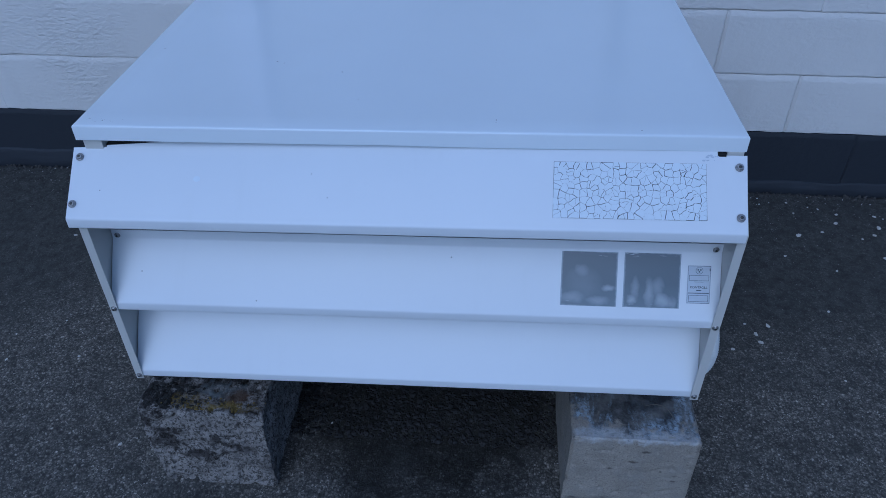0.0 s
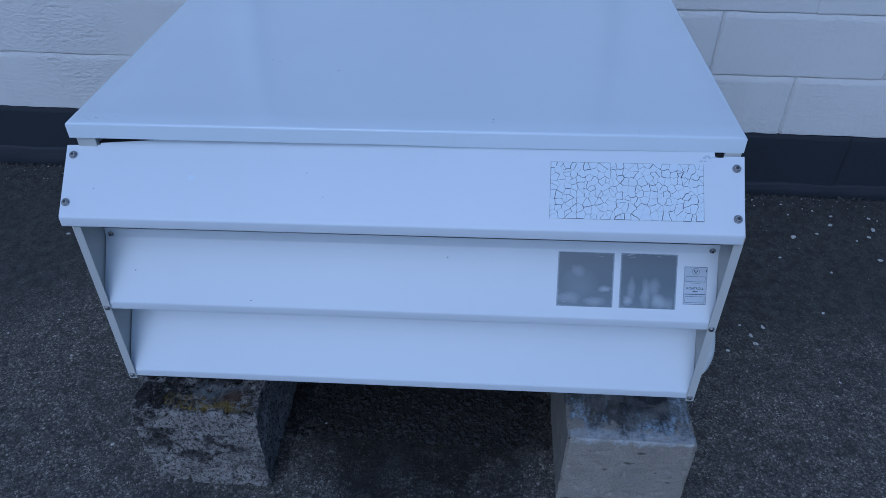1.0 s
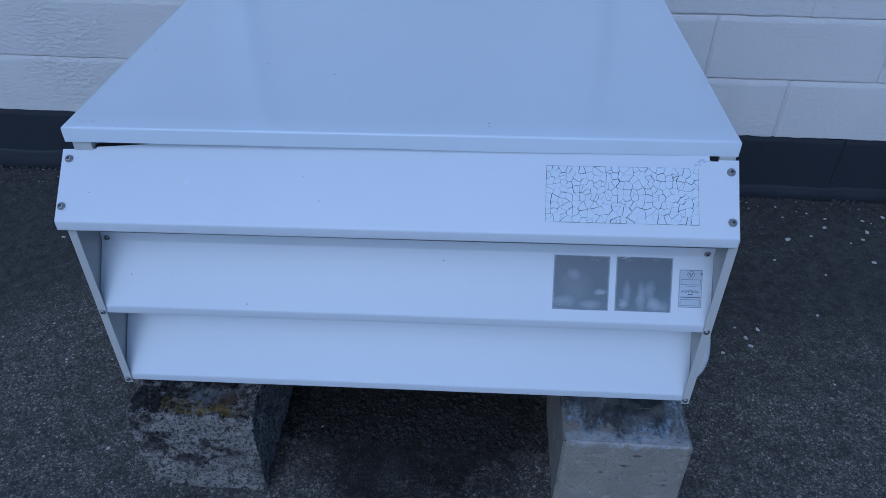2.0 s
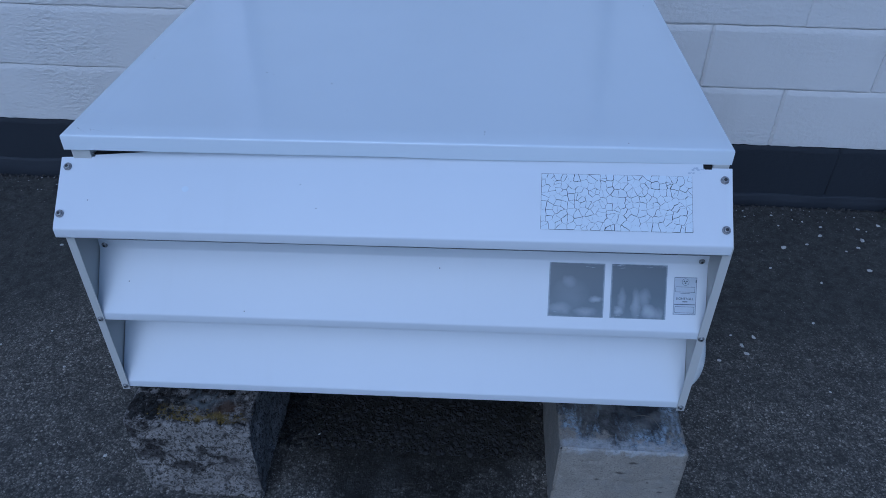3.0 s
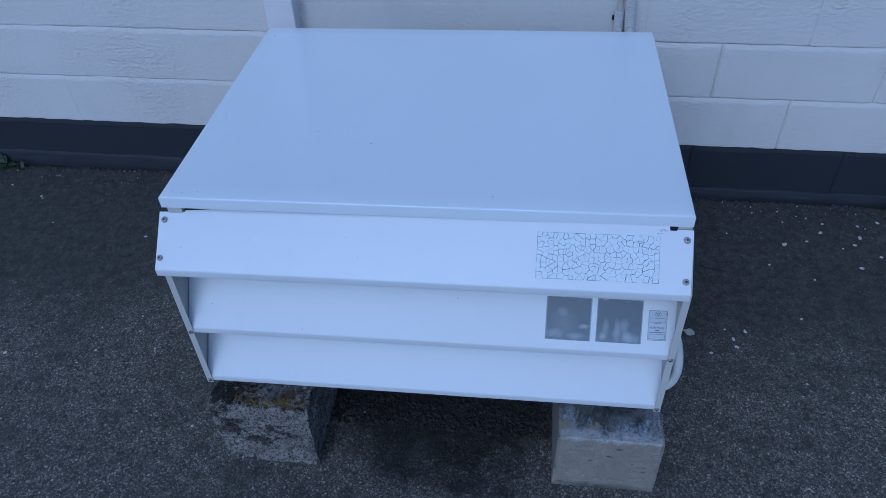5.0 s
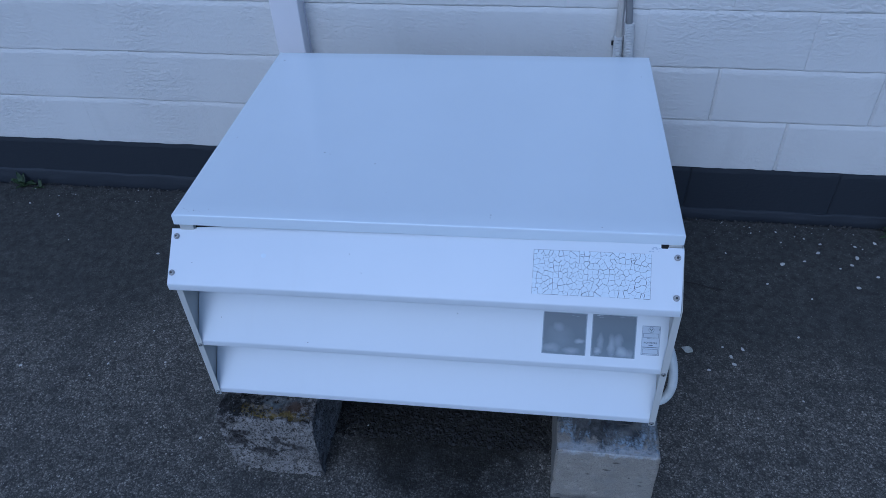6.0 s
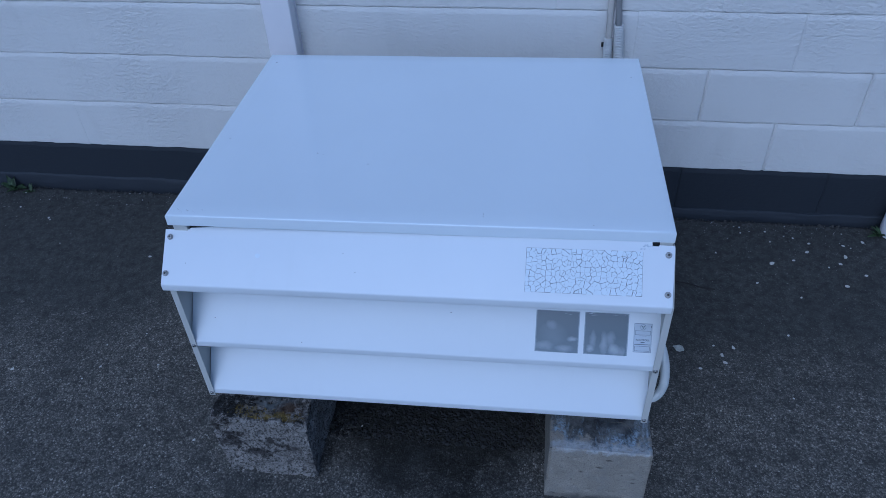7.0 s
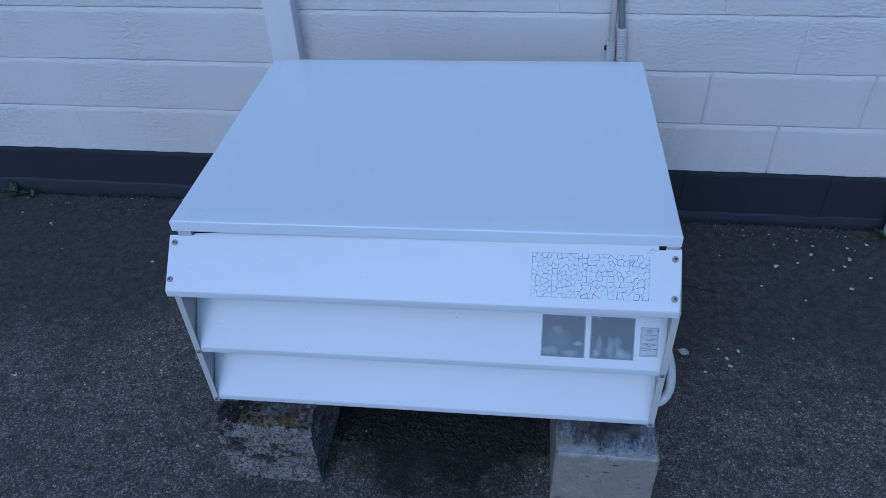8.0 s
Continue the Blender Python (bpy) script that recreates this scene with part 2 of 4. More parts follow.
def damp_concrete():
    m = concrete("pale_concrete", (0.335, 0.308, 0.26), (0.25, 0.235, 0.20), 0.42, 0.60, 0.50)
    m.b.inputs["Roughness"].default_value = 0.8
    c = m.b.inputs["Base Color"].links[0].from_socket
    c = m.mix(m.math("MULTIPLY", blotch(m, (0.0, -0.362, 0.224), (0.16, 0.024, 0.018), 2.6, 0.5), 0.6), c, (0.46, 0.49, 0.52))
    wet = blotch(m, (0.02, -0.215, 0.234), (0.20, 0.165, 0.035), 1.1, 0.16)
    c = m.mix(m.math("MULTIPLY", wet, 0.93), c, m.mix(m.ramp(m.noise(m.coords(), 60, 5, 0.7), (0.38, 0.0), (0.64, 1.0)), (0.026, 0.028, 0.031), (0.085, 0.088, 0.09)))
    runs = m.ramp(m.noise(m.coords((26, 8, 1)), 1.0, 5, 0.65), (0.47, 0.0), (0.58, 0.95))
    c = m.mix(m.math("MULTIPLY", m.math("MULTIPLY", runs, wet), m.ramp(m.noise(m.coords(), 150, 4, 0.7), (0.38, 0.1), (0.55, 1.0))), c, (0.30, 0.36, 0.42))
    # the spot that the drip keeps black
    c = m.mix(m.math("MULTIPLY", blotch(m, (0.045, -0.265, 0.23), (0.075, 0.075, 0.04), 1.4, 0.35), 0.9), c, (0.022, 0.023, 0.026))
    holes = m.ramp(m.voronoi(m.coords((1, 1, 2.2)), 19), (0.10, 0.95), (0.18, 0.0))
    pick = m.t.nodes.new("ShaderNodeSeparateColor")
    m.link(m.voronoi(m.coords((1, 1, 2.2)), 19, out="Color"), pick.inputs[0])
    holes = m.math("MULTIPLY", holes, m.ramp(pick.outputs[0], (0.62, 0.0), (0.7, 1.0)))
    c = m.mix(holes, c, (0.07, 0.063, 0.055))
    c = m.mix(m.ramp(m.noise(m.coords(), 16, 4, 0.6), (0.50, 0.0), (0.66, 0.5)), c, (0.22, 0.215, 0.20))
    c = m.mix(m.math("MULTIPLY", blotch(m, (0.0, -0.382, 0.0), (0.17, 0.05, 0.030), 1.2, 0.7), 0.75), c, (0.05, 0.048, 0.045))
    for centre, size in (((0.0255, -0.379, 0.1882), (0.011, 0.02, 0.0045)), ((0.0015, -0.379, 0.1535), (0.01, 0.02, 0.0045)), ((-0.042, -0.379, 0.1275), (0.008, 0.02, 0.006)), ((0.0625, -0.379, 0.1246), (0.004, 0.02, 0.004)), ((-0.0783, -0.379, 0.1873), (0.005, 0.02, 0.003))):
        c = m.mix(m.math("MULTIPLY", blotch(m, centre, size, 3.0, 0.7), 0.85), c, (0.06, 0.054, 0.047))
    m.color(c)
    return m.m


OLD_CONCRETE, PALE_CONCRETE = old_concrete(), damp_concrete()


def plain(name, base, rough=0.5, metal=0.0, var=0.12, scale=40, bump=0.0):
    m = Mat(name, rough, metal)
    n = m.noise(m.coords(), scale, 4)
    m.color(m.mix(m.ramp(n, (0.3, 0.0), (0.7, 1.0)), base, tuple(max(0, x * (1 - 2 * var)) for x in base)))
    if bump:
        m.bump(n, bump, 0.6)
    return m.m


STEEL = plain("screw_steel", (0.42, 0.42, 0.42), 0.38, 0.9, 0.25, 300)
SOCKET = plain("socket_dark", (0.05, 0.05, 0.05), 0.7)
BLACK = plain("flat_black", (0.02, 0.02, 0.02), 0.7)
PVC = plain("white_pvc", (0.82, 0.80, 0.82), 0.35, 0.0, 0.03, 6)
PIPE_BEIGE = plain("beige_pipe", (0.55, 0.52, 0.47), 0.4, 0.0, 0.08, 20)
PIPE_GREY = plain("grey_pipe", (0.26, 0.26, 0.26), 0.45, 0.0, 0.1, 20)
SLEEVE = plain("grey_sleeve", (0.60, 0.60, 0.58), 0.45, 0.0, 0.08, 30)
HOSE = plain("white_hose", (0.62, 0.64, 0.62), 0.4, 0.0, 0.1, 30)
CHIP = plain("white_chip", (0.55, 0.54, 0.50), 0.8, 0.0, 0.2, 90, 0.001)
GRIT = plain("grey_grit", (0.30, 0.285, 0.255), 0.85, 0.0, 0.3, 400)
# stones under the unit; the near-black base carries the shade there
SHADED_STONE = plain("shaded_stone", (0.016, 0.015, 0.014), 0.85, 0.0, 0.3, 60, 0.002)
CRUMB = plain("asphalt_crumb", (0.075, 0.072, 0.066), 0.85, 0.0, 0.35, 80, 0.001)
LICHEN = plain("yellow_lichen", (0.17, 0.125, 0.03), 0.9, 0.0, 0.3, 120, 0.001)
MOSS = plain("black_crust", (0.02, 0.02, 0.018), 0.95, 0.0, 0.3, 120, 0.001)
LEAF = plain("dry_leaf", (0.46, 0.47, 0.42), 0.6, 0.0, 0.2, 80, 0.001)
STRAW = plain("dry_straw", (0.13, 0.12, 0.095), 0.7, 0.0, 0.2, 80)
WEED = plain("weed_green", (0.05, 0.085, 0.03), 0.6, 0.0, 0.3, 60)
TWIG = plain("dark_twig", (0.02, 0.018, 0.016), 0.8)
INK = plain("grey_ink", (0.10, 0.12, 0.15), 0.6)
SPECK = plain("dark_speck", (0.03, 0.03, 0.035), 0.7)
CARD = plain("card_paper", (0.50, 0.55, 0.62), 0.5, 0.0, 0.06, 50)
FLAKE = plain("label_paper", (0.69, 0.75, 0.80), 0.42, 0.0, 0.03, 60)
CRACK = plain("crack_grime", (0.06, 0.067, 0.08), 0.8)


def faded_film(name, seed, blobs):
    """Blue-grey film; blobs are pale patches (across, up, half width, half height, strength)."""
    m = Mat(name, 0.30)
    g = m.t.nodes.new("ShaderNodeSeparateXYZ")
    m.link(m.co.outputs["Generated"], g.inputs[0])
    bend = m.math("MULTIPLY", m.math("SUBTRACT", m.noise(m.coords((1, 1, 1)), 45, 3, 0.55), 0.5), 0.16)
    across, up = m.math("ADD", g.outputs[0], bend), m.math("SUBTRACT", g.outputs[2], bend)
    c = m.ramp(g.outputs[2], (0.0, (0.14, 0.175, 0.205)), (0.45, (0.10, 0.127, 0.152)), (1.0, (0.11, 0.133, 0.155)))
    for bx, bz, rx, rz, k in blobs:
        dx = m.math("DIVIDE", m.math("SUBTRACT", across, bx), rx)
        dz = m.math("DIVIDE", m.math("SUBTRACT", up, bz), rz)
        d = m.math("ADD", m.math("MULTIPLY", dx, dx), m.math("MULTIPLY", dz, dz))
        c = m.mix(m.ramp(d, (0.0, k * 0.62), (0.35, k * 0.36), (0.8, k * 0.09), (1.3, 0.0)), c, (0.50, 0.54, 0.58))
    rim = m.math("MAXIMUM", m.math("ABSOLUTE", m.math("SUBTRACT", g.outputs[0], 0.5)), m.math("ABSOLUTE", m.math("SUBTRACT", g.outputs[2], 0.5)))
    frayed = m.ramp(m.math("ADD", rim, m.math("MULTIPLY", m.noise(m.coords(), 120, 4), 0.04)), (0.49, 0.0), (0.515, 0.75))
    c = m.mix(frayed, c, (0.38, 0.43, 0.48))
    drip = m.t.nodes.new("ShaderNodeMapping")
    drip.inputs["Scale"].default_value = (3.0, 1.0, 26.0)
    drip.inputs["Location"].default_value = (seed * 3, 0, seed)
    m.link(m.co.outputs["Generated"], drip.inputs["Vector"])
    ends = m.ramp(m.math("ABSOLUTE", m.math("SUBTRACT", g.outputs[2], 0.5)), (0.36, 0.0), (0.46, 1.0))
    scratch = m.math("MULTIPLY", m.ramp(m.noise(drip.outputs["Vector"], 1.0, 5, 0.7), (0.60, 0.0), (0.66, 0.8)), ends)
    c = m.mix(scratch, c, (0.50, 0.54, 0.58))
    m.color(c)
    m.bump(scratch, 0.0003, 0.3)
    return m.m


# ---- mesh helpers ----
def bm_box(x0, x1, y0, y1, z0, z1, bevel=0.0, segs=2):
    bm = bmesh.new()
    bmesh.ops.create_cube(bm, size=1.0, matrix=Matrix.Translation(((x0 + x1) / 2, (y0 + y1) / 2, (z0 + z1) / 2)) @ Matrix.Diagonal((x1 - x0, y1 - y0, z1 - z0, 1)))
    if bevel:
        bmesh.ops.bevel(bm, geom=bm.edges[:], offset=bevel, segments=segs, affect="EDGES", profile=0.5)
    return bm


def link_bm(name, bm, material, smooth=False):
    me = bpy.data.meshes.new(name)
    bmesh.ops.recalc_face_normals(bm, faces=bm.faces[:])
    bm.to_mesh(me)
    bm.free()
    me.materials.append(material)
    if smooth:
        me.polygons.foreach_set("use_smooth", [True] * len(me.polygons))
    return new(name, me)


def part(name, bm, material, parent, label="", smooth=False):
    ob = link_bm(name, bm, material, smooth)
    ob.parent = parent
    return tagged(ob, label)


def soften(ob, angle=40):
    ob.data.polygons.foreach_set("use_smooth", [True] * len(ob.data.polygons))
    ob.data.set_sharp_from_angle(angle=radians(angle))
    return ob


def arc_profile(points, radius, steps=4):
    """A polyline with its inner corners rounded."""
    out = [Vector(points[0])]
    for a, b, c in zip(points, points[1:], points[2:]):
        a, b, c = Vector(a), Vector(b), Vector(c)
        u, v = (a - b).normalized(), (c - b).normalized()
        r = min(radius, (a - b).length / 2, (c - b).length / 2)
        p, q = b + u * r, b + v * r
        out += [p.lerp(b, s / steps).lerp(b.lerp(q, s / steps), s / steps) for s in range(steps + 1)]
    return out + [Vector(points[-1])]


def bm_folded(profile, xs, thick, shift=None):
    """A folded sheet: the (y, z) profile swept along xs, with thickness. shift(x, i, n) moves profile point i."""
    bm = bmesh.new()
    n = len(profile)
    normals = []
    for i in range(n):
        d = (profile[min(i + 1, n - 1)] - profile[max(i - 1, 0)]).normalized()
        normals.append(Vector((-d.y, d.x)))
    rings = []
    for x in xs:
        ring = []
        for side in (0, 1):
            idx = range(n) if side == 0 else range(n - 1, -1, -1)
            for i in idx:
                p = profile[i] + normals[i] * thick * side
                dy, dz = shift(x, i, n) if shift else (0, 0)
                ring.append(bm.verts.new((x, p.x + dy, p.y + dz)))
        rings.append(ring)
    for a, b in zip(rings, rings[1:]):
        for i in range(2 * n):
            j = (i + 1) % (2 * n)
            bm.faces.new((a[i], a[j], b[j], b[i]))
    bm.faces.new(rings[0])
    bm.faces.new(rings[-1][::-1])
    return bm


def bm_lathe(profile, segs=16):
    """Turned about z: (radius, height) rows from bottom to top."""
    bm = bmesh.new()
    rings = [[bm.verts.new((r * math.cos(2 * math.pi * k / segs), r * math.sin(2 * math.pi * k / segs), h)) for k in range(segs)] for r, h in profile]
    for a, b in zip(rings, rings[1:]):
        for k in range(segs):
            bm.faces.new((a[k], a[(k + 1) % segs], b[(k + 1) % segs], b[k]))
    bm.faces.new(rings[0][::-1])
    bm.faces.new(rings[-1])
    return bm


def bm_tube(path, radius, segs=12, rib=0.0, pitch=0.004):
    """A round tube along a smooth path; rib gives it corrugations."""
    pts = [Vector(p) for p in path]
    fine = []
    for i in range(len(pts) - 1):
        p0, p1, p2, p3 = pts[max(i - 1, 0)], pts[i], pts[i + 1], pts[min(i + 2, len(pts) - 1)]
        steps = max(2, int((p2 - p1).length / (pitch / 4 if rib else 0.012)))
        for s in range(steps):
            t = s / steps
            fine.append(0.5 * (2 * p1 + (p2 - p0) * t + (2 * p0 - 5 * p1 + 4 * p2 - p3) * t * t + (3 * p1 - p0 - 3 * p2 + p3) * t ** 3))
    fine.append(pts[-1])
    bm, rings, run = bmesh.new(), [], 0.0
    ref = Vector((0.3, 1, 0.2))
    for i, p in enumerate(fine):
        d = (fine[min(i + 1, len(fine) - 1)] - fine[max(i - 1, 0)]).normalized()
        a = d.cross(ref).normalized()
        b = d.cross(a)
        run += (p - fine[i - 1]).length if i else 0
        r = radius + rib * math.cos(2 * math.pi * run / pitch)
        rings.append([bm.verts.new(p + r * (a * math.cos(2 * math.pi * k / segs) + b * math.sin(2 * math.pi * k / segs))) for k in range(segs)])
    for a, b in zip(rings, rings[1:]):
        for k in range(segs):
            bm.faces.new((a[k], a[(k + 1) % segs], b[(k + 1) % segs], b[k]))
    bm.faces.new(rings[0][::-1])
    bm.faces.new(rings[-1])
    return bm


def mesh_from(name, verts, faces, material, smooth=True):
    me = bpy.data.meshes.new(name)
    me.from_pydata(verts, [], faces)
    me.update()
    me.materials.append(material)
    if smooth:
        me.polygons.foreach_set("use_smooth", [True] * len(me.polygons))
    return me


# ---- ground ----
def ground_z(x, y):
    """Height of the asphalt, which swells a little towards the wall."""
    if not (-3 < x < 1.6 and -1.9 < y < 0.3):
        return 0.0
    z = 0.0022 * noise.noise((x * 55, y * 55, 0)) + 0.0016 * noise.noise((x * 120, y * 120, 3)) + 0.004 * noise.noise((x * 4, y * 4, 7)) - 0.002
    if -0.86 < x < -0.1 and -1.15 < y < -0.3:
        z += 0.004 * abs(noise.noise((x * 38, y * 38, 11)))
    z += (0.008 if x < -0.5 else 0.002) * math.exp(-(min(y, 0.0) / 0.055) ** 2) * (0.85 + 0.8 * noise.noise((x * 5, 0, 9)))
    return z - (0.022 if y > -0.020 else 0.0)


def ground_sheet():
    def axis(lo, hi, step, far):
        fine = list(np.arange(lo, hi + step / 2, step))
        grow, out_hi, out_lo = step, [hi], [lo]
        while out_hi[-1] < far:
            grow *= 1.6
            out_hi.append(out_hi[-1] + grow)
            out_lo.append(out_lo[-1] - grow)
        return out_lo[:0:-1] + fine + out_hi[1:]

    xs, ys = axis(-2.7, 1.35, 0.011, 1500), axis(-1.6, 0.0, 0.011, 1500)
    verts = []
    for y in ys:
        for x in xs:
            z = ground_z(x, y)
            verts.append((x, y, z))
    n = len(xs)
    faces = [(j * n + i, j * n + i + 1, (j + 1) * n + i + 1, (j + 1) * n + i) for j in range(len(ys) - 1) for i in range(n - 1)]
    return tagged(new("ground", mesh_from("ground", verts, faces, ASPHALT)), "worn dark grey asphalt with pale grit", "ground", kind="structure")


ground_sheet()

# ---- wall ----
COURSE, LENGTH, PAINT_LINE = 0.20, 0.522, 0.221
# its unseen plain top is added height, to keep sky light off the lid
wall = tagged(link_bm("wall_north", bm_box(-6, 6, 0.0078, 0.22, PAINT_LINE, 5.4), WALL), "white painted concrete block wall with pressed joints", "wall", kind="structure")
plinth = tagged(link_bm("plinth", bm_box(-6, 6, 0.012, 0.22, -0.1, PAINT_LINE - 0.0015), PLINTH), "dark slate painted plinth course under the white wall", "plinth", kind="structure")


def footing():
    # the rough painted foot of the wall, where it meets the asphalt
    xs = list(np.arange(-4.0, 4.001, 0.02))
    rows = ((0.006, 0.066), (-0.003, 0.063), (-0.0065, 0.057), (-0.006, 0.042), (-0.009, 0.034), (-0.010, 0.012), (-0.011, -0.035))
    verts = []
    for x in xs:
        for i, (y, z) in enumerate(rows):
            k = 0.4 + 0.6 * i / 6
            step = 1.0 if x < -0.3 else 0.58
            verts.append((x, y + 0.004 * k * noise.noise((x * 9, i * 0.6, 2)) + 0.0018 * noise.noise((x * 45, i, 6)), z * step + 0.005 * noise.noise((x * 7, i * 0.5, 5)) + (0.0015 + 0.0035 * k) * noise.noise((x * 31, i * 0.7, 8))))
    n = len(rows)
    faces = [(i * n + j, i * n + j + 1, (i + 1) * n + j + 1, (i + 1) * n + j) for i in range(len(xs) - 1) for j in range(n - 1)]
    tagged(new("trim", mesh_from("trim", verts, faces, PLINTH)), "dark painted rough mortar foot along the wall", "footing", kind="structure")


footing()

# ---- the ventilation cabinet ----
X0, X1 = -1.027, 0.071          # outer faces of the side panels
FRONT, BACK = -1.2445, -0.385
cabinet = tagged(new("outdoor_unit"), "white sheet-metal outdoor unit with two louvres, standing on concrete blocks", "outdoor unit")
TILT = 0.0215                   # the body leans: its right side stands higher


def side_panel(x0, x1, inward):
    # one bent sheet: the side, and a narrow return along the front and the slope
    outline = ((FRONT, 0.334), (FRONT, 0.727), (-1.148, 0.806), (BACK, 0.792), (BACK, 0.334))
    bm = bmesh.new()

    def prism(xa, xb, ring):
        a = [bm.verts.new((xa, y, z)) for y, z in ring]
        b = [bm.verts.new((xb, y, z)) for y, z in ring]
        bm.faces.new(a)
        bm.faces.new(b[::-1])
        for i in range(len(ring)):
            j = (i + 1) % len(ring)
            bm.faces.new((a[i], b[i], b[j], a[j]))

    prism(x0, x1, outline)
    lo, hi = (x1, x1 + 0.0125) if inward > 0 else (x0 - 0.0125, x0)
    prism(lo, hi, ((FRONT, 0.334), (FRONT, 0.727), (FRONT + 0.0018, 0.727), (FRONT + 0.0018, 0.334)))
    for v in bm.verts:
        v.co.x += (0.008 if inward > 0 else -0.028) * max(0.0, (v.co.y + 1.148) / (BACK + 1.148))
    bmesh.ops.recalc_face_normals(bm, faces=bm.faces[:])
    return part("side_panel", bm, WHITE_SHADED, cabinet)


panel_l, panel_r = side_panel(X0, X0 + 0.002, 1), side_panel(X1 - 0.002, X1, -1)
part("back_panel", bm_box(X0 + 0.012, X1 - 0.032, BACK - 0.002, BACK, 0.337, 0.79), WHITE_SHADED, cabinet)
part("base_panel", bm_box(X0 + 0.012, X1 - 0.032, -1.15, BACK - 0.002, 0.337, 0.343), BLACK, cabinet)
# unseen black block, added so that the gaps behind the louvres stay dark
part("core", bm_box(X0 + 0.015, X1 - 0.034, -1.09, BACK - 0.02, 0.344, 0.785), BLACK, cabinet, "black block added to fill the cavity behind the louvres")
for fx in (-0.95, 0.0):
    part("mounting_rail", bm_box(fx - 0.03, fx + 0.03, -1.02, -0.52, 0.218, 0.336 + TILT * (fx + 0.478), 0.003), BLACK, cabinet)

# lid: a shallow tray, turned down all round
LID = ((-1.029, -1.165, 0.852), (0.067, -1.149, 0.8615), (0.050, -0.362, 0.843), (-1.026, -0.370, 0.831))


def lid():
    nx, ny, drop = 24, 18, 0.028
    c = [Vector(p) for p in LID]
    bm = bmesh.new()
    grid = []
    for j in range(ny + 1):
        row = []
        for i in range(nx + 1):
            u, v = i / nx, j / ny
            p = c[0].lerp(c[1], u).lerp(c[3].lerp(c[2], u), v)
            p.z += -0.0025 * math.sin(math.pi * u) * math.sin(math.pi * v) + 0.0007 * noise.noise((u * 5, v * 4, 1))
            row.append(bm.verts.new(p))
        grid.append(row)
    top = [bm.faces.new((grid[j][i], grid[j][i + 1], grid[j + 1][i + 1], grid[j + 1][i])) for j in range(ny) for i in range(nx)]
    rim = grid[0] + [r[-1] for r in grid[1:]] + grid[-1][-2::-1] + [r[0] for r in grid[-2:0:-1]]
    low = []
    for k, vert in enumerate(rim):
        wave = 0.0014 * noise.noise((vert.co.x * 5, vert.co.y * 5, 4))
        low.append(bm.verts.new(vert.co + Vector((0, 0, -drop + wave))))
    m = len(rim)
    skirt = [bm.faces.new((rim[k], low[k], low[(k + 1) % m], rim[(k + 1) % m])) for k in range(m)]
    mid = (c[0] + c[2]) / 2
    inner = [bm.verts.new(v.co + (Vector((mid.x, mid.y, v.co.z)) - v.co).normalized() * 0.014) for v in low]
    for k in range(m):
        bm.faces.new((low[k], inner[k], inner[(k + 1) % m], low[(k + 1) % m]))
    edges = [e for e in bm.edges if e.verts[0] in rim and e.verts[1] in rim and any(f in skirt for f in e.link_faces)]
    bmesh.ops.recalc_face_normals(bm, faces=bm.faces[:])
    bmesh.ops.bevel(bm, geom=edges, offset=0.004, segments=3, affect="EDGES", profile=0.5)
    return soften(part("lid", bm, WHITE_LID, cabinet, "glossy white lid with folded edges"), 50)


lid_ob = lid()

# hood: sloped fascia with a turned-down lip
HOOD_TOP, HOOD_BEND = Vector((-1.149, 0.8225)), Vector((-1.2545, 0.7375))
SLOPE = (HOOD_BEND - HOOD_TOP).normalized()
OUT = Vector((SLOPE.y, -SLOPE.x))


def hood_shift(x, i, n):
    # the upper edge is bowed, and cut back at both ends
    k = 1.0 if i == 0 else 0.0
    u = (x - X0) / (X1 - X0)
    dz = 0.004 * min(1.0, u / 0.17) - 0.004 * max(0.0, u - 0.3)
    if x < -0.985:
        dz -= 0.0060
    elif x < -0.83:
        dz -= 0.0040 * (1 - (x + 0.985) / 0.155)
    if x >= 0.036:
        dz -= 0.0055
    if 0.022 < x < 0.036:
        dz -= 0.007
    return -dz * k * SLOPE.x / SLOPE.y * -1, dz * k


hood_xs = [-1.037, -1.0, -0.9851, -0.9849] + list(np.linspace(-0.97, 0.015, 44)) + [0.0219, 0.0221, 0.0359, 0.0361, 0.05, 0.065]
hood_prof = arc_profile([HOOD_TOP, HOOD_TOP + SLOPE * 0.03, HOOD_BEND, HOOD_BEND + Vector((0.0, -0.019)), HOOD_BEND + Vector((0.012, -0.019))], 0.003)
hood_bm = bm_folded(hood_prof, hood_xs, 0.0015, hood_shift)
for v in hood_bm.verts:
    if v.co.x < -1.03:
        v.co.x -= 0.006 * max(0.0, (v.co.z - 0.7375) / 0.085)
    if v.co.x > 0.06:
        v.co.x += 0.003 * max(0.0, (v.co.z - 0.7375) / 0.085)
hood = soften(part("hood", hood_bm, WHITE, cabinet, "white sloped fascia panel with four screws"), 30)
part("bracket", bm_box(-1.022, -0.990, -1.158, -1.13, 0.808, 0.8345, 0.001), WHITE_SHADED, cabinet)
part("bracket", bm_box(0.038, 0.064, -1.150, -1.12, 0.79, 0.8225, 0.001), WHITE_SHADED, cabinet)
# added black strip, for the dark of the gap under the lid
part("gasket", bm_box(-0.99, 0.038, -1.147, -1.132, 0.78, 0.818), BLACK, cabinet)


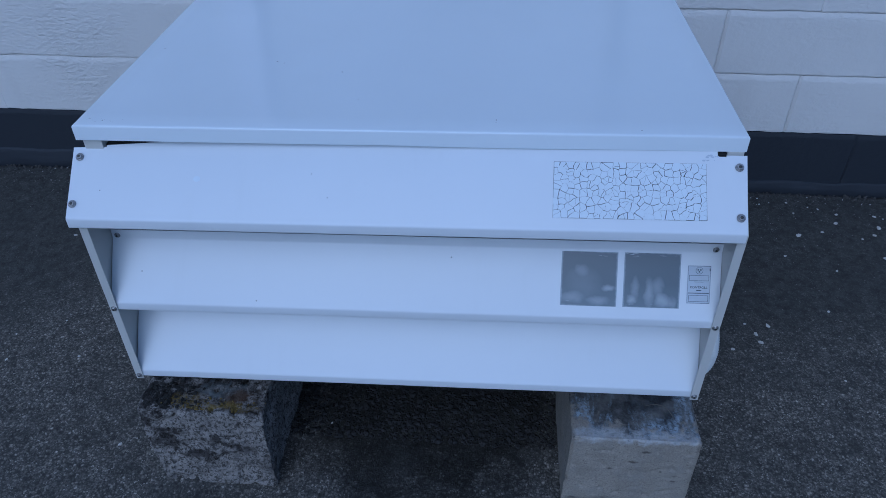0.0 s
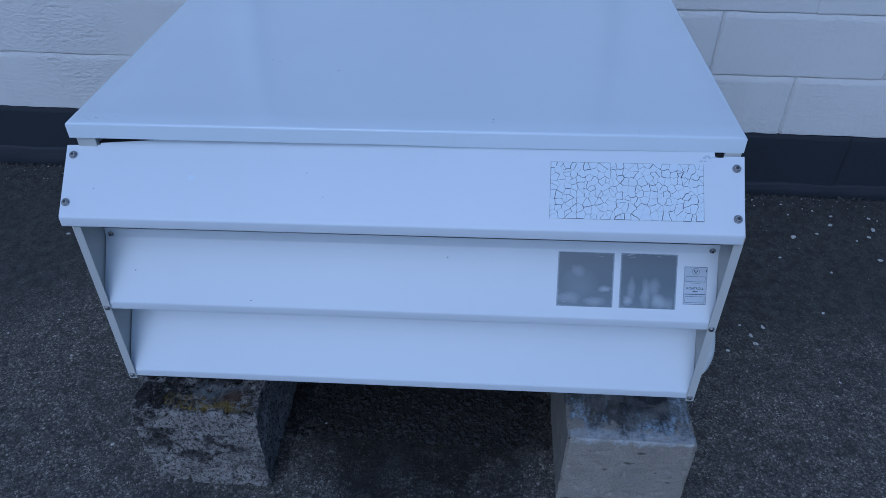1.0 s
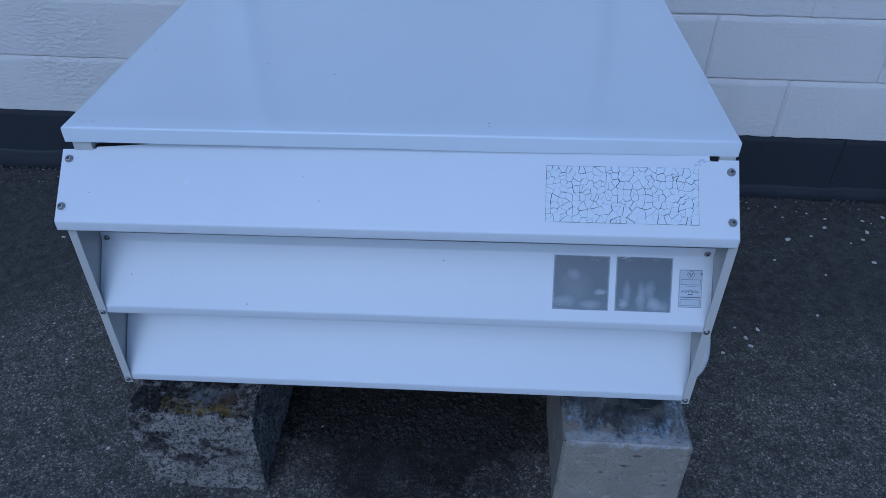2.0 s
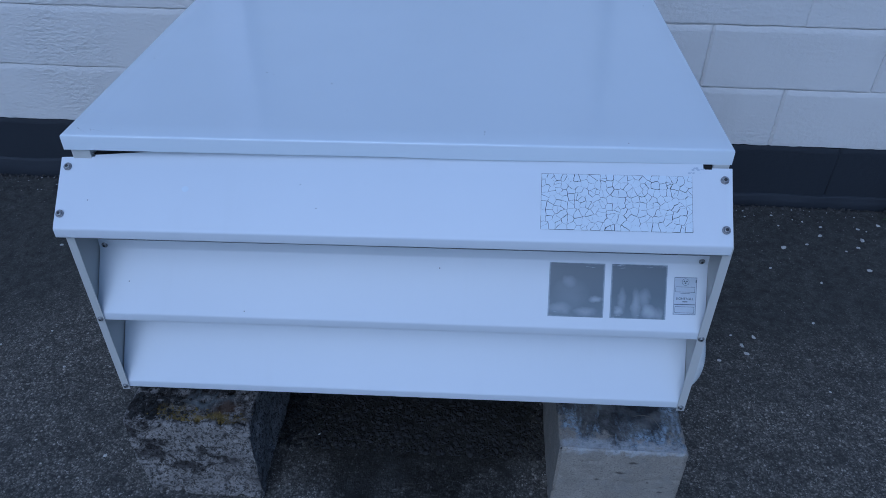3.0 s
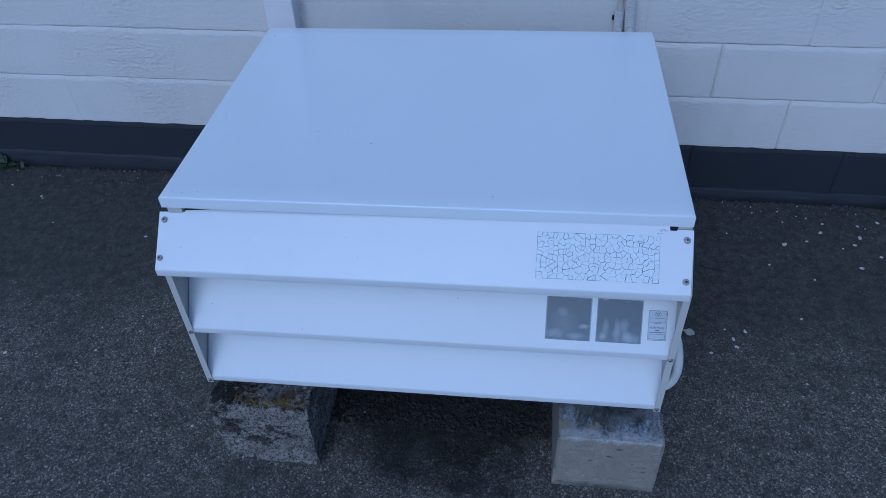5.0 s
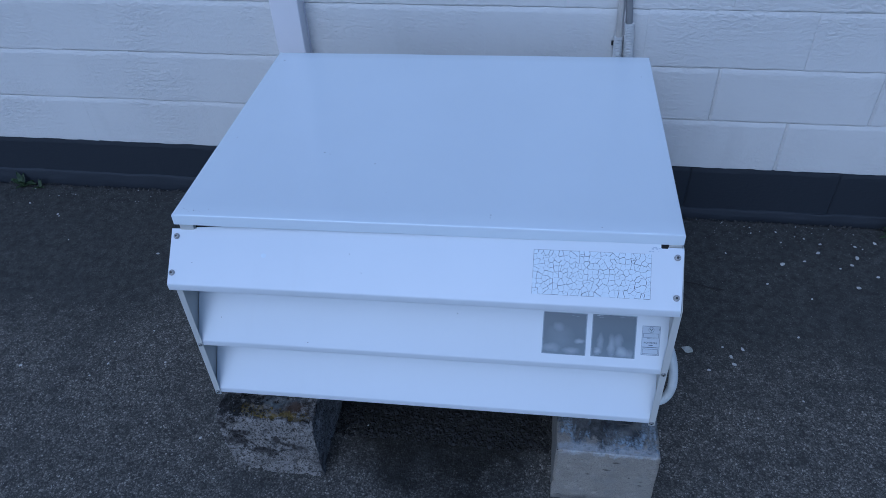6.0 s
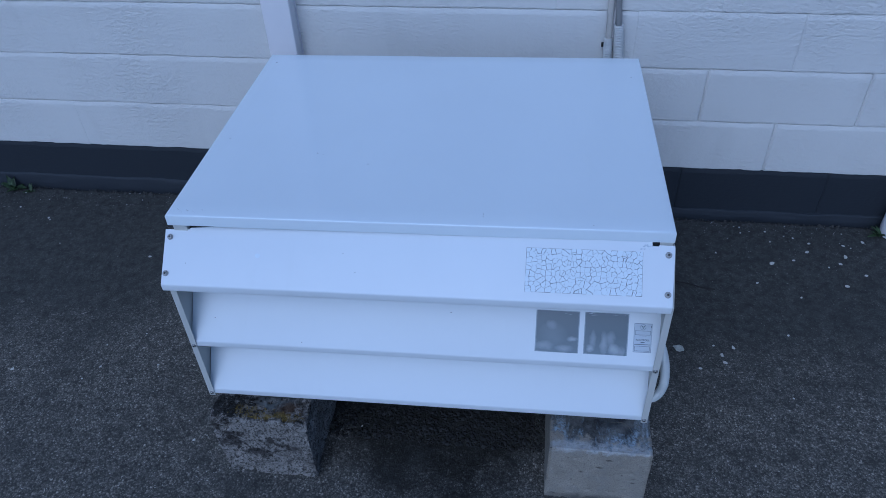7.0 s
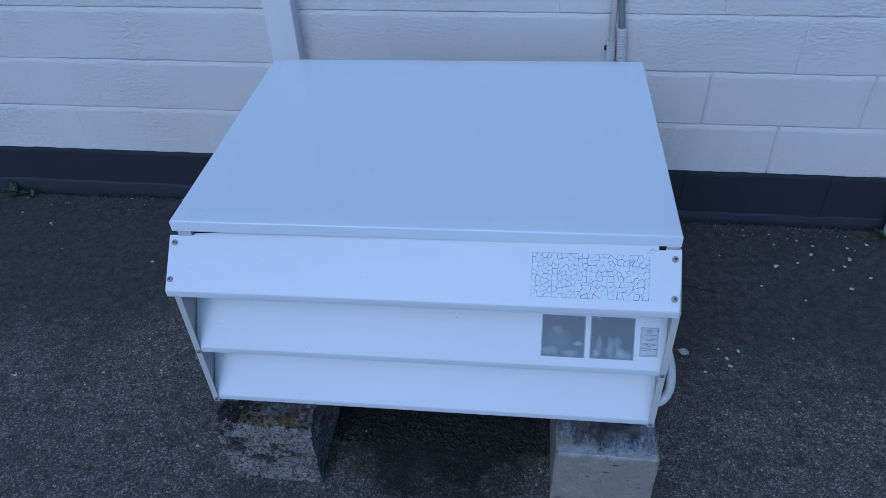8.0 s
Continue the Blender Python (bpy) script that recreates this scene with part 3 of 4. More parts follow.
# louvres: lip, sloped blade, upright back flange
def louvre(z):
    prof = arc_profile([Vector((-1.230, z)), Vector((-1.2415, z)), Vector((-1.2415, z + 0.017)), Vector((-1.1695, z + 0.113)), Vector((-1.168, z + 0.1305))], 0.0025)
    prof = prof[::-1]
    xs = list(np.linspace(X0 + 0.0045, X1 - 0.0045, 30))
    return soften(part("louvre_blade", bm_folded(prof, xs, 0.0015, lambda x, i, n: (0.0, 0.0009 * noise.noise((x * 3, z, 2)))), WHITE, cabinet), 30)


blade_top, blade_low = louvre(0.520), louvre(0.338)
BLADE = Vector((0.0765, 0.102)).normalized()      # up the blade, (y, z)
BLADE_OUT = Vector((-BLADE.y, BLADE.x))


def plate_matrix(x, origin, along, out, s, lift):
    """A frame on a sloped sheet: x to the right, y up the sheet, z out of it."""
    p = origin + along * s + out * lift
    return Matrix(((1, 0, 0, x), (0, along.x, out.x, p.x), (0, along.y, out.y, p.y), (0, 0, 0, 1)))


def on_hood(x, s, lift):
    return plate_matrix(x, HOOD_TOP, -SLOPE, -OUT if OUT.x > 0 else OUT, -s, lift)


def on_blade(x, s, lift):
    return plate_matrix(x, Vector((-1.2415, 0.537)), BLADE, BLADE_OUT, s, lift)


# screws
def screw(m, parent, size=1.0):
    bm = bm_lathe([(0.0068, 0.0), (0.0068, 0.0012), (0.0060, 0.0018), (0.0048, 0.0018), (0.0046, 0.0036), (0.0038, 0.0044), (0.0026, 0.0046)], 18)
    bmesh.ops.transform(bm, matrix=m @ Matrix.Scale(size, 4), verts=bm.verts[:])
    ob = soften(part("screw", bm, STEEL, parent, "zinc screw with washer"), 35)
    bm = bm_lathe([(0.0028, 0.0040), (0.0028, 0.0050), (0.0002, 0.0050)], 6)
    bmesh.ops.transform(bm, matrix=m @ Matrix.Scale(size, 4), verts=bm.verts[:])
    part("socket", bm, SOCKET, ob)


for x in (-1.029, 0.055):
    for s in (0.0270, 0.1095):
        screw(on_hood(x, s, 0.0008), cabinet)
front_face = Matrix(((1, 0, 0, 0), (0, 0, -1, FRONT), (0, 1, 0, 0), (0, 0, 0, 1)))
for x, ob in ((X0 + 0.0075, panel_l), (X1 - 0.008, panel_r)):
    for z in (0.3435, 0.525, 0.7175):
        screw(Matrix.Translation((x, 0, z)) @ front_face, cabinet, 0.82)
for x in (-1.012, 0.0550):
    screw(Matrix.Translation((x, -1.1695 - FRONT, 0.639)) @ front_face, cabinet, 0.8)


# cracked white label on the hood: flakes with dark gaps
def clip_poly(poly, mid, n, gap):
    out = []
    for p, q in zip(poly, poly[1:] + poly[:1]):
        sp, sq = (p - mid).dot(n) + gap, (q - mid).dot(n) + gap
        if sp <= 0:
            out.append(p)
        if sp * sq < 0:
            out.append(p.lerp(q, sp / (sp - sq)))
    return out


def bm_flakes(w, h, cols, rows, gap):
    rng = random.Random(5)
    seeds = [Vector(((i + 0.5 + rng.uniform(-0.42, 0.42)) * w / cols, (j + 0.5 + rng.uniform(-0.42, 0.42)) * h / rows)) for j in range(rows) for i in range(cols)]
    widths = {}
    polys = []
    for ia, a in enumerate(seeds):
        # the crack round the label's rim is broken
        e = [rng.choice((0.0, 0.0004, 0.0005, 0.0008)) for _ in range(4)]
        cell = [Vector((e[0], e[1])), Vector((w - e[2], e[1])), Vector((w - e[2], h - e[3])), Vector((e[0], h - e[3]))]
        for ib, b in enumerate(seeds):
            d = b - a
            if ib == ia or d.length > 0.05 or len(cell) < 3:
                continue
            g = widths.setdefault((min(ia, ib), max(ia, ib)), gap * rng.choice((0.3, 0.5, 0.75, 1.0, 1.3)))
            cell = clip_poly(cell, (a + b) / 2, d.normalized(), g)
        if len(cell) < 3:
            continue
        area = abs(sum(p.x * q.y - q.x * p.y for p, q in zip(cell, cell[1:] + cell[:1]))) / 2
        if area > 1.25 * w * h / (cols * rows) or rng.random() < 0.22:
            # a wide flake has cracked once more, square to its length
            c = sum(cell, Vector((0, 0))) / len(cell)
            far = max(cell, key=lambda p: (p - c).length)
            n = (far - c).normalized()
            n.rotate(Matrix.Rotation(rng.uniform(-0.4, 0.4), 2))
            g = gap * rng.choice((0.3, 0.5, 0.9))
            polys += [q for q in (clip_poly(cell, c, n, g), clip_poly(cell, c, -n, g)) if len(q) > 2]
        else:
            polys.append(cell)

    def warp(p):
        inner = min(1.0, min(p.x, w - p.x, p.y, h - p.y) / 0.004)
        return (p.x + inner * 0.0016 * noise.noise((p.x * 210, p.y * 210, 1)), p.y + inner * 0.0016 * noise.noise((p.x * 210, p.y * 210, 5)))

    cells = []
    for poly in polys:
        ring = []
        for p, q in zip(poly, poly[1:] + poly[:1]):
            k = max(1, int((q - p).length / 0.0028))
            ring += [warp(p.lerp(q, i / k)) for i in range(k)]
        bm = bmesh.new()
        low = [bm.verts.new((x, y, 0)) for x, y in ring]
        up = [bm.verts.new((x, y, 0.0005)) for x, y in ring]
        bm.faces.new(up)
        for i in range(len(ring)):
            j = (i + 1) % len(ring)
            bm.faces.new((low[i], low[j], up[j], up[i]))
        cells.append(bm)
    return cells


LABEL_W, LABEL_H = 0.2395, 0.0935
bm = bm_box(0, LABEL_W, 0, LABEL_H, 0, 0.0002)
bmesh.ops.transform(bm, matrix=on_hood(-0.2358, 0.1150, 0.0006), verts=bm.verts[:])
label_back = part("label", bm, CRACK, cabinet, "peeling white label crazed with dark cracks")
for bm in bm_flakes(LABEL_W, LABEL_H, 23, 8, 0.00038):
    bmesh.ops.transform(bm, matrix=on_hood(-0.2358, 0.1150, 0.0007), verts=bm.verts[:])
    part("flake", bm, FLAKE, label_back)

# two faded film squares and a printed card on the upper louvre
FIGURES = (((0.20, 0.16, 0.26, 0.13, 0.45), (0.68, 0.12, 0.24, 0.10, 0.5), (0.84, 0.36, 0.15, 0.07, 0.75), (0.36, 0.66, 0.14, 0.12, 0.3), (0.4, 0.45, 0.35, 0.3, 0.18)),
           ((0.15, 0.13, 0.09, 0.10, 0.8), (0.21, 0.34, 0.08, 0.26, 0.45), (0.46, 0.28, 0.10, 0.30, 0.6), (0.62, 0.38, 0.13, 0.22, 0.45), (0.70, 0.14, 0.17, 0.14, 0.8), (0.88, 0.12, 0.08, 0.14, 0.4)))
for x0, x1, seed, blobs in ((-0.2065, -0.1095, 3.1, FIGURES[0]), (-0.0985, -0.0020, 7.7, FIGURES[1])):
    bm = bm_box(0, x1 - x0, 0.0, 0.095, 0, 0.0006, 0.0002, 1)
    bmesh.ops.transform(bm, matrix=on_blade(x0, 0.021, 0.0003), verts=bm.verts[:])
    part("film_square", bm, faded_film("faded_film", seed, blobs), blade_top, "faded blue-grey film square with pale blotches")
CW, CH = 0.0395, 0.066
card_m = on_blade(0.0100, 0.0305, 0.0003)
bm = bm_box(0, CW, 0, CH, 0, 0.0004, 0.0001, 1)
bmesh.ops.transform(bm, matrix=card_m, verts=bm.verts[:])
card = part("card", bm, CARD, cabinet, "small grey printed inspection card")


def print_bar(x0, x1, y0, y1, name="print_bar"):
    bm = bm_box(x0 * CW, x1 * CW, y0 * CH, y1 * CH, 0.00042, 0.00055)
    bmesh.ops.transform(bm, matrix=card_m, verts=bm.verts[:])
    part(name, bm, INK, card)


for x0, x1, y0, y1 in ((0.02, 0.98, 0.982, 0.992), (0.02, 0.03, 0.01, 0.98), (0.97, 0.98, 0.01, 0.98), (0.02, 0.98, 0.008, 0.018),
                       (0.08, 0.92, 0.735, 0.745), (0.08, 0.92, 0.60, 0.61), (0.08, 0.095, 0.60, 0.74), (0.905, 0.92, 0.60, 0.74),
                       (0.30, 0.70, 0.565, 0.575), (0.40, 0.62, 0.335, 0.36), (0.05, 0.95, 0.265, 0.285),
                       (0.08, 0.92, 0.21, 0.22), (0.08, 0.92, 0.05, 0.06), (0.08, 0.095, 0.05, 0.21), (0.905, 0.92, 0.05, 0.21), (0.93, 0.97, 0.86, 0.93)):
    print_bar(x0, x1, y0, y1)
bm = bmesh.new()
for k in range(24):
    a0, a1 = 2 * math.pi * k / 24, 2 * math.pi * (k + 1) / 24
    bm.faces.new([bm.verts.new((0.5 * CW + r * math.cos(a), 0.87 * CH + r * math.sin(a), 0.0005)) for r, a in ((0.0062, a0), (0.0062, a1), (0.0056, a1), (0.0056, a0))])
for dx, dy in ((-0.0022, 0.0012), (0.0022, 0.0012), (0, -0.002)):
    bm.faces.new([bm.verts.new((0.5 * CW + dx + 0.0015 * math.cos(a * math.pi / 4), 0.87 * CH + dy + 0.0015 * math.sin(a * math.pi / 4), 0.0005)) for a in range(8)])
bmesh.ops.transform(bm, matrix=card_m, verts=bm.verts[:])
part("emblem", bm, INK, card)
words = bpy.data.curves.new("words", "FONT")
words.body, words.size, words.align_x, words.offset = "KONTROLL", 0.0056, "CENTER", 0.00012
word_ob = new("words", words)
bpy.context.view_layer.update()
word_mesh = bpy.data.meshes.new_from_object(word_ob.evaluated_get(bpy.context.evaluated_depsgraph_get()))
bpy.data.objects.remove(word_ob)
word_mesh.transform(card_m @ Matrix.Translation((0.5 * CW, 0.40 * CH, 0.0005)))
word_mesh.materials.clear()
word_mesh.materials.append(INK)
new("lettering", word_mesh).parent = card

# specks and scuffs on the lid
rng = random.Random(11)
bm = bmesh.new()
marks = [(-0.750, -0.899, 0.003), (-0.735, -0.905, 0.0022), (-0.618, -0.939, 0.003), (-0.988, -0.848, 0.0025), (-0.331, -1.115, 0.0028), (-0.331, -1.125, 0.002), (-0.992, -0.43, 0.004), (0.019, -0.482, 0.0022), (-0.10, -1.14, 0.002), (-0.57, -1.05, 0.0015)]
marks += [(-0.985 + rng.uniform(-0.025, 0.035), -1.148 + rng.uniform(-0.006, 0.006), rng.uniform(0.0006, 0.0015)) for _ in range(16)]
for x, y, r in marks:
    r *= 0.7
    z = 0.8520 + (y + 1.16) * -0.0245 + (x + 1.03) * 0.0095 + 0.0012 - 0.0025 * math.sin(math.pi * (x + 1.03) / 1.09) * math.sin(math.pi * (y + 1.17) / 0.79)
    bm.faces.new([bm.verts.new((x + r * rng.uniform(0.5, 1) * math.cos(k * math.pi / 4), y + r * rng.uniform(0.4, 0.8) * math.sin(k * math.pi / 4), z)) for k in range(8)])
tagged(part("paint_chips", bm, SPECK, lid_ob, "dark paint chips"), kind="stuff")
bm = bmesh.new()
for x, s in ((-0.985, 0.085), (-0.63, 0.05), (-0.60, 0.09)):
    p = on_hood(x, s, 0.0012)
    bm.faces.new([bm.verts.new(p @ Vector((0.0009 * math.cos(k * math.pi / 3), 0.0009 * math.sin(k * math.pi / 3), 0))) for k in range(6)])
tagged(part("paint_chips", bm, SPECK, hood, "dark paint chips"), kind="stuff")
bm = bmesh.new()
p = on_hood(-0.822, 0.062, 0.0011)
bm.faces.new([bm.verts.new(p @ Vector((0.006 * math.cos(a), 0.005 * math.sin(a), 0))) for a in (k * math.pi / 10 for k in range(20))])
part("touch_up_spot", bm, FLAKE, hood, "small paler spot on the fascia")
bm = bmesh.new()
for k in range(12):
    p = on_hood(0.012 + rng.gauss(0, 0.007), 0.0125 + rng.gauss(0, 0.003), 0.0011)
    r = rng.uniform(0.0006, 0.0018)
    bm.faces.new([bm.verts.new(p @ Vector((1.6 * r * math.cos(a * math.pi / 3), r * math.sin(a * math.pi / 3), 0))) for a in range(6)])
tagged(part("scuff", bm, CARD, hood, "grey scuff by the cut corner"), kind="stuff")
bm = bmesh.new()
for x, s in ((-0.965, 0.06), (-0.75, 0.012), (-0.4, 0.10)):
    p = on_blade(x, s, 0.0012)
    bm.faces.new([bm.verts.new(p @ Vector((0.0014 * math.cos(k * math.pi / 3), 0.001 * math.sin(k * math.pi / 3), 0))) for k in range(6)])
tagged(part("paint_chips", bm, SPECK, blade_top, "dark paint chips"), kind="stuff")

# the whole body, but not its lid and rails, leans a little
lean = Matrix.Identity(4)
lean[2][0], lean[2][3] = TILT, TILT * 0.478
for ob in cabinet.children_recursive:
    if ob is not lid_ob and ob.parent is not lid_ob and not ob.name.startswith("mounting_rail"):
        ob.data.transform(lean)

# ribbed drain hose looping out of the side
hose = tagged(new("drain_hose"), "white ribbed drain hose looped against the unit's side", "hose")
soften(part("tube", bm_tube([(0.064, -1.04, 0.468), (0.093, -1.06, 0.456), (0.118, -1.09, 0.402), (0.1225, -1.12, 0.346), (0.105, -1.135, 0.310), (0.070, -1.14, 0.304)], 0.0115, 14, 0.0004, 0.005), HOSE, hose), 80)


# ---- concrete support blocks ----
def rough_block(name, x0, x1, y0, y1, h, amp, pit, material, seed, taper=0.0, label="", batter=0.0, chip=0.0):
    """A cast block with pits; batter pushes the front's foot out, chip breaks its front corners."""
    bm = bmesh.new()
    bmesh.ops.create_cube(bm, size=1.0)
    bmesh.ops.subdivide_edges(bm, edges=bm.edges[:], cuts=64, use_grid_fill=True)
    w, d = x1 - x0, y1 - y0
    for v in bm.verts:
        c = Vector(v.co)
        n = Vector([(1 if c[i] > 0.499 else -1 if c[i] < -0.499 else 0) for i in range(3)])
        edge = sum(abs(q) for q in n)
        # more of the rows lie towards the front
        back = (c.y + 0.5) ** 1.6
        p = Vector((x0 + (c.x + 0.5) * w, y0 + back * d, (c.z + 0.5) * h))
        s = Vector((p.x * 1.0 + seed, p.y, p.z))
        push = amp * noise.noise(s * 14) + 0.5 * amp * noise.noise(s * 45)
        hole = max(0.0, noise.noise(s * 62 + Vector((9, 2, 4))) - 0.22) * pit + max(0.0, noise.noise(s * 120 + Vector((3, 7, 1))) - 0.25) * pit * 0.6
        worn = (0.003 + 0.008 * max(0, noise.noise(s * 11))) * (edge - 1) if edge > 1 else 0.0
        p += n.normalized() * (push - hole - worn)
        p.x += taper * (p.z / h - 0.5) * (c.x * 2)
        front = max(0.0, 1.0 - (p.y - y0) / 0.12)
        p.y -= batter * front * (1.0 - p.z / h)
        if chip:
            # the lower corners of the front are broken away
            low = max(0.0, 1.0 - p.z / (0.8 * h))
            near = max(0.0, 1.0 - (p.x - x0) / 0.06) * front
            p.x += chip * near * low * (1.0 + 0.5 * noise.noise(s * 20))
            p.x += 0.35 * chip * front * low
        p.z = max(p.z, 0.0) if c.z > -0.499 else -0.004
        v.co = p - Vector(((x0 + x1) / 2, (y0 + y1) / 2, 0))
    ob = link_bm(name, bm, material, True)
    ob.location = ((x0 + x1) / 2, (y0 + y1) / 2, 0)
    return tagged(ob, label, "concrete block", "blocks under the unit")


block_l = rough_block("concrete_block", -1.054, -0.790, -1.248, -0.50, 0.226, 0.0065, 0.034, OLD_CONCRETE, 0.0, 0.0, "weathered pitted concrete block with black crust and yellow lichen", 0.013, 0.016)
block_r = rough_block("concrete_block", -0.154, 0.105, -1.254, -0.50, 0.226, 0.0010, 0.006, PALE_CONCRETE, 4.0, -0.004, "pale smooth concrete block with damp stained top")


def crust(parent, material, n, place, size, label, name):
    rng = random.Random(n)
    bm = bmesh.new()
    for _ in range(n):
        x, y, z = place(rng)
        r = rng.uniform(*size)
        m = Matrix.Translation(Vector((x, y, z)) - parent.location) @ Matrix.Diagonal((r * rng.uniform(0.8, 1.6), r * rng.uniform(0.8, 1.6), r * 0.3, 1)) @ pose(0, 0, 0, rng.uniform(0, 90), 0, rng.uniform(0, 360))
        bmesh.ops.create_icosphere(bm, subdivisions=1, radius=1.0, matrix=m)
    tagged(part(name, bm, material, parent, label), kind="stuff")


crust(block_l, LICHEN, 420, lambda r: (r.choice((r.gauss(-0.955, 0.018), r.gauss(-0.90, 0.022), r.gauss(-0.86, 0.02))), -1.240 + abs(r.gauss(0, 0.013)), 0.2265 + r.uniform(-0.004, 0.002)), (0.0007, 0.0026), "mustard yellow lichen", "lichen")
crust(block_l, MOSS, 200, lambda r: (-1.045 + abs(r.gauss(0, 0.05)), -1.24 + abs(r.gauss(0.03, 0.04)), 0.2285 + r.uniform(-0.003, 0.002)), (0.0015, 0.0045), "black moss crust", "moss")

# ---- wall services ----
trunk = tagged(new("cable_trunking"), "white plastic cable trunking fixed to the wall", "trunking")
soften(part("cover", bm_box(-1.1545, -1.0565, -0.062, -0.003, 0.12, 2.74, 0.0045, 3), PVC, trunk), 40)
part("backplate", bm_box(-1.151, -1.0545, -0.003, 0.0035, 0.12, 2.74), PVC, trunk)
for name, label, x_lo, x_hi, r, sleeve_r, z_cut, mat in (("thin_pipe", "beige pipe entering a grey ribbed sleeve on the wall", -0.008, -0.014, 0.0105, 0.0128, 0.738, PIPE_BEIGE), ("thick_pipe", "dark grey pipe entering a grey ribbed sleeve on the wall", 0.032, 0.010, 0.0105, 0.0155, 0.784, PIPE_GREY)):
    pipe = tagged(new("wall_pipe"), label, "pipe", "pipes on the wall")
    slope = (x_hi - x_lo) / 0.25
    at = lambda z: (x_lo + slope * (z - 0.62) if z < 0.9 else x_lo + slope * 0.28, -0.022, z)
    soften(part("tube", bm_tube([at(0.70), at(0.80), at(0.9), at(1.2), at(2.0), at(2.74)], r, 14), mat, pipe), 80)
    soften(part("sleeve", bm_tube([at(0.30), at(0.5), at(0.62), at(z_cut)], sleeve_r, 14, 0.0018, 0.0056), SLEEVE, pipe, "grey ribbed sleeve"), 30)
cable = tagged(new("wall_cable"), "thin pale cable between the wall pipes", "cable")
part("sheath", bm_tube([(0.014, -0.012, 0.35), (0.008, -0.012, 0.62), (0.002, -0.012, 0.88), (0.0, -0.012, 2.74)], 0.0035, 8), PVC, cable, smooth=True)
clip = tagged(link_bm("pipe_clip", bm_box(-0.030, -0.022, -0.012, 0.004, 0.70, 0.712, 0.001), BLACK), "small black clip beside the pipe sleeve", "clip")
stub = tagged(new("downpipe"), "white plastic downpipe ending at the wall's base", "downpipe")
bm = bm_lathe([(0.046, 0.0), (0.050, 0.02), (0.050, 0.085), (0.043, 0.10), (0.040, 0.105), (0.040, 0.9)], 24)
bmesh.ops.transform(bm, matrix=Matrix.Translation((1.105, -0.052, 0.0)), verts=bm.verts[:])
soften(part("pipe_body", bm, PVC, stub), 40)


# ---- loose things on the asphalt ----
def bm_stone(rng, r, flat=0.55):
    bm = bmesh.new()
    bmesh.ops.create_icosphere(bm, subdivisions=1, radius=1.0)
    for v in bm.verts:
        v.co = Vector((v.co.x * r * 1.15, v.co.y * r * 0.85, v.co.z * r * flat)) * rng.uniform(0.72, 1.15)
    return bm


stones = []
rng = random.Random(3)
for k in range(6):
    ob = link_bm("pebble", bm_stone(rng, 0.0085, 0.4), CHIP)
    stones.append(ob)
spots = [(0.436, -0.669, 1.2), (0.396, -0.704, 1.15), (0.401, -0.736, 1.2), (0.375, -0.666, 0.8), (0.636, -0.251, 1.5), (0.772, -0.181, 1.3), (0.902, -0.196, 1.6), (0.984, -0.109, 1.2), (0.875, -0.235, 1.1), (0.868, -0.35, 1.5),
         (0.321, -0.766, 0.9), (0.79, -0.131, 1.0), (0.447, -0.209, 0.7), (0.566, -0.359, 0.9), (-1.183, -1.175, 0.8), (-1.405, -0.911, 0.75), (-1.594, -0.933, 0.7), (-0.437, -1.048, 0.75), (-0.695, -1.081, 0.55), (0.70, -0.42, 0.8), (0.62, -0.60, 0.8), (0.58, -0.86, 0.7)]
spots += [(0.739, -0.105, 0.7), (0.716, -0.229, 1.0), (0.91, -0.132, 1.0), (0.644, -0.078, 0.7), (0.947, -0.289, 1.0), (0.831, -0.255, 0.7), (0.553, -0.09, 0.6), (0.933, -0.145, 0.6), (0.707, -0.099, 0.5), (-1.88, -0.971, 1.0), (-1.652, -0.403, 1.0), (-1.501, -0.781, 0.6), (-2.326, -0.148, 0.8), (-2.167, -0.21, 1.0), (-2.157, -0.22, 0.6), (-1.614, -0.842, 0.6), (-1.632, -0.986, 0.6), (-2.041, -0.357, 0.5)]
for i, (x, y, s) in enumerate(spots):
    m = pose(x, y, ground_z(x, y) + 0.0012, 0, 0, rng.uniform(0, 360)) @ Matrix.Scale(s * 0.72, 4)
    if i < 6:
        ob = stones[i]
        ob.matrix_basis = m
    else:
        ob = copy_thing(stones[i % 6], Matrix.Identity(4))
        ob.matrix_basis = m
    tagged(ob, "small pale stone chip lying on the asphalt", "pebble", "pale chips on the asphalt")


def scatter(name, label, n, place, size, material, seed):
    rng = random.Random(seed)
    base = bmesh.new()
    bmesh.ops.create_icosphere(base, subdivisions=1, radius=1.0)
    shape = [v.co.copy() for v in base.verts]
    tris = [[v.index for v in f.verts] for f in base.faces]
    base.free()
    verts, faces = [], []
    for _ in range(n):
        x, y = place(rng)
        r = size[0] * (size[1] / size[0]) ** (rng.random() ** 2)
        rot = pose(x, y, ground_z(x, y) + r * 0.15, rng.uniform(-30, 30), rng.uniform(-30, 30), rng.uniform(0, 360))
        k = len(verts)
        verts += [rot @ Vector((c.x * r * 1.2 * rng.uniform(0.7, 1.1), c.y * r * 0.9 * rng.uniform(0.7, 1.1), c.z * r * 0.6 * rng.uniform(0.7, 1.1))) for c in shape]
        faces += [[k + i for i in t] for t in tris]
    tagged(new(name, mesh_from(name, verts, faces, material, False)), label, "gravel", kind="stuff")


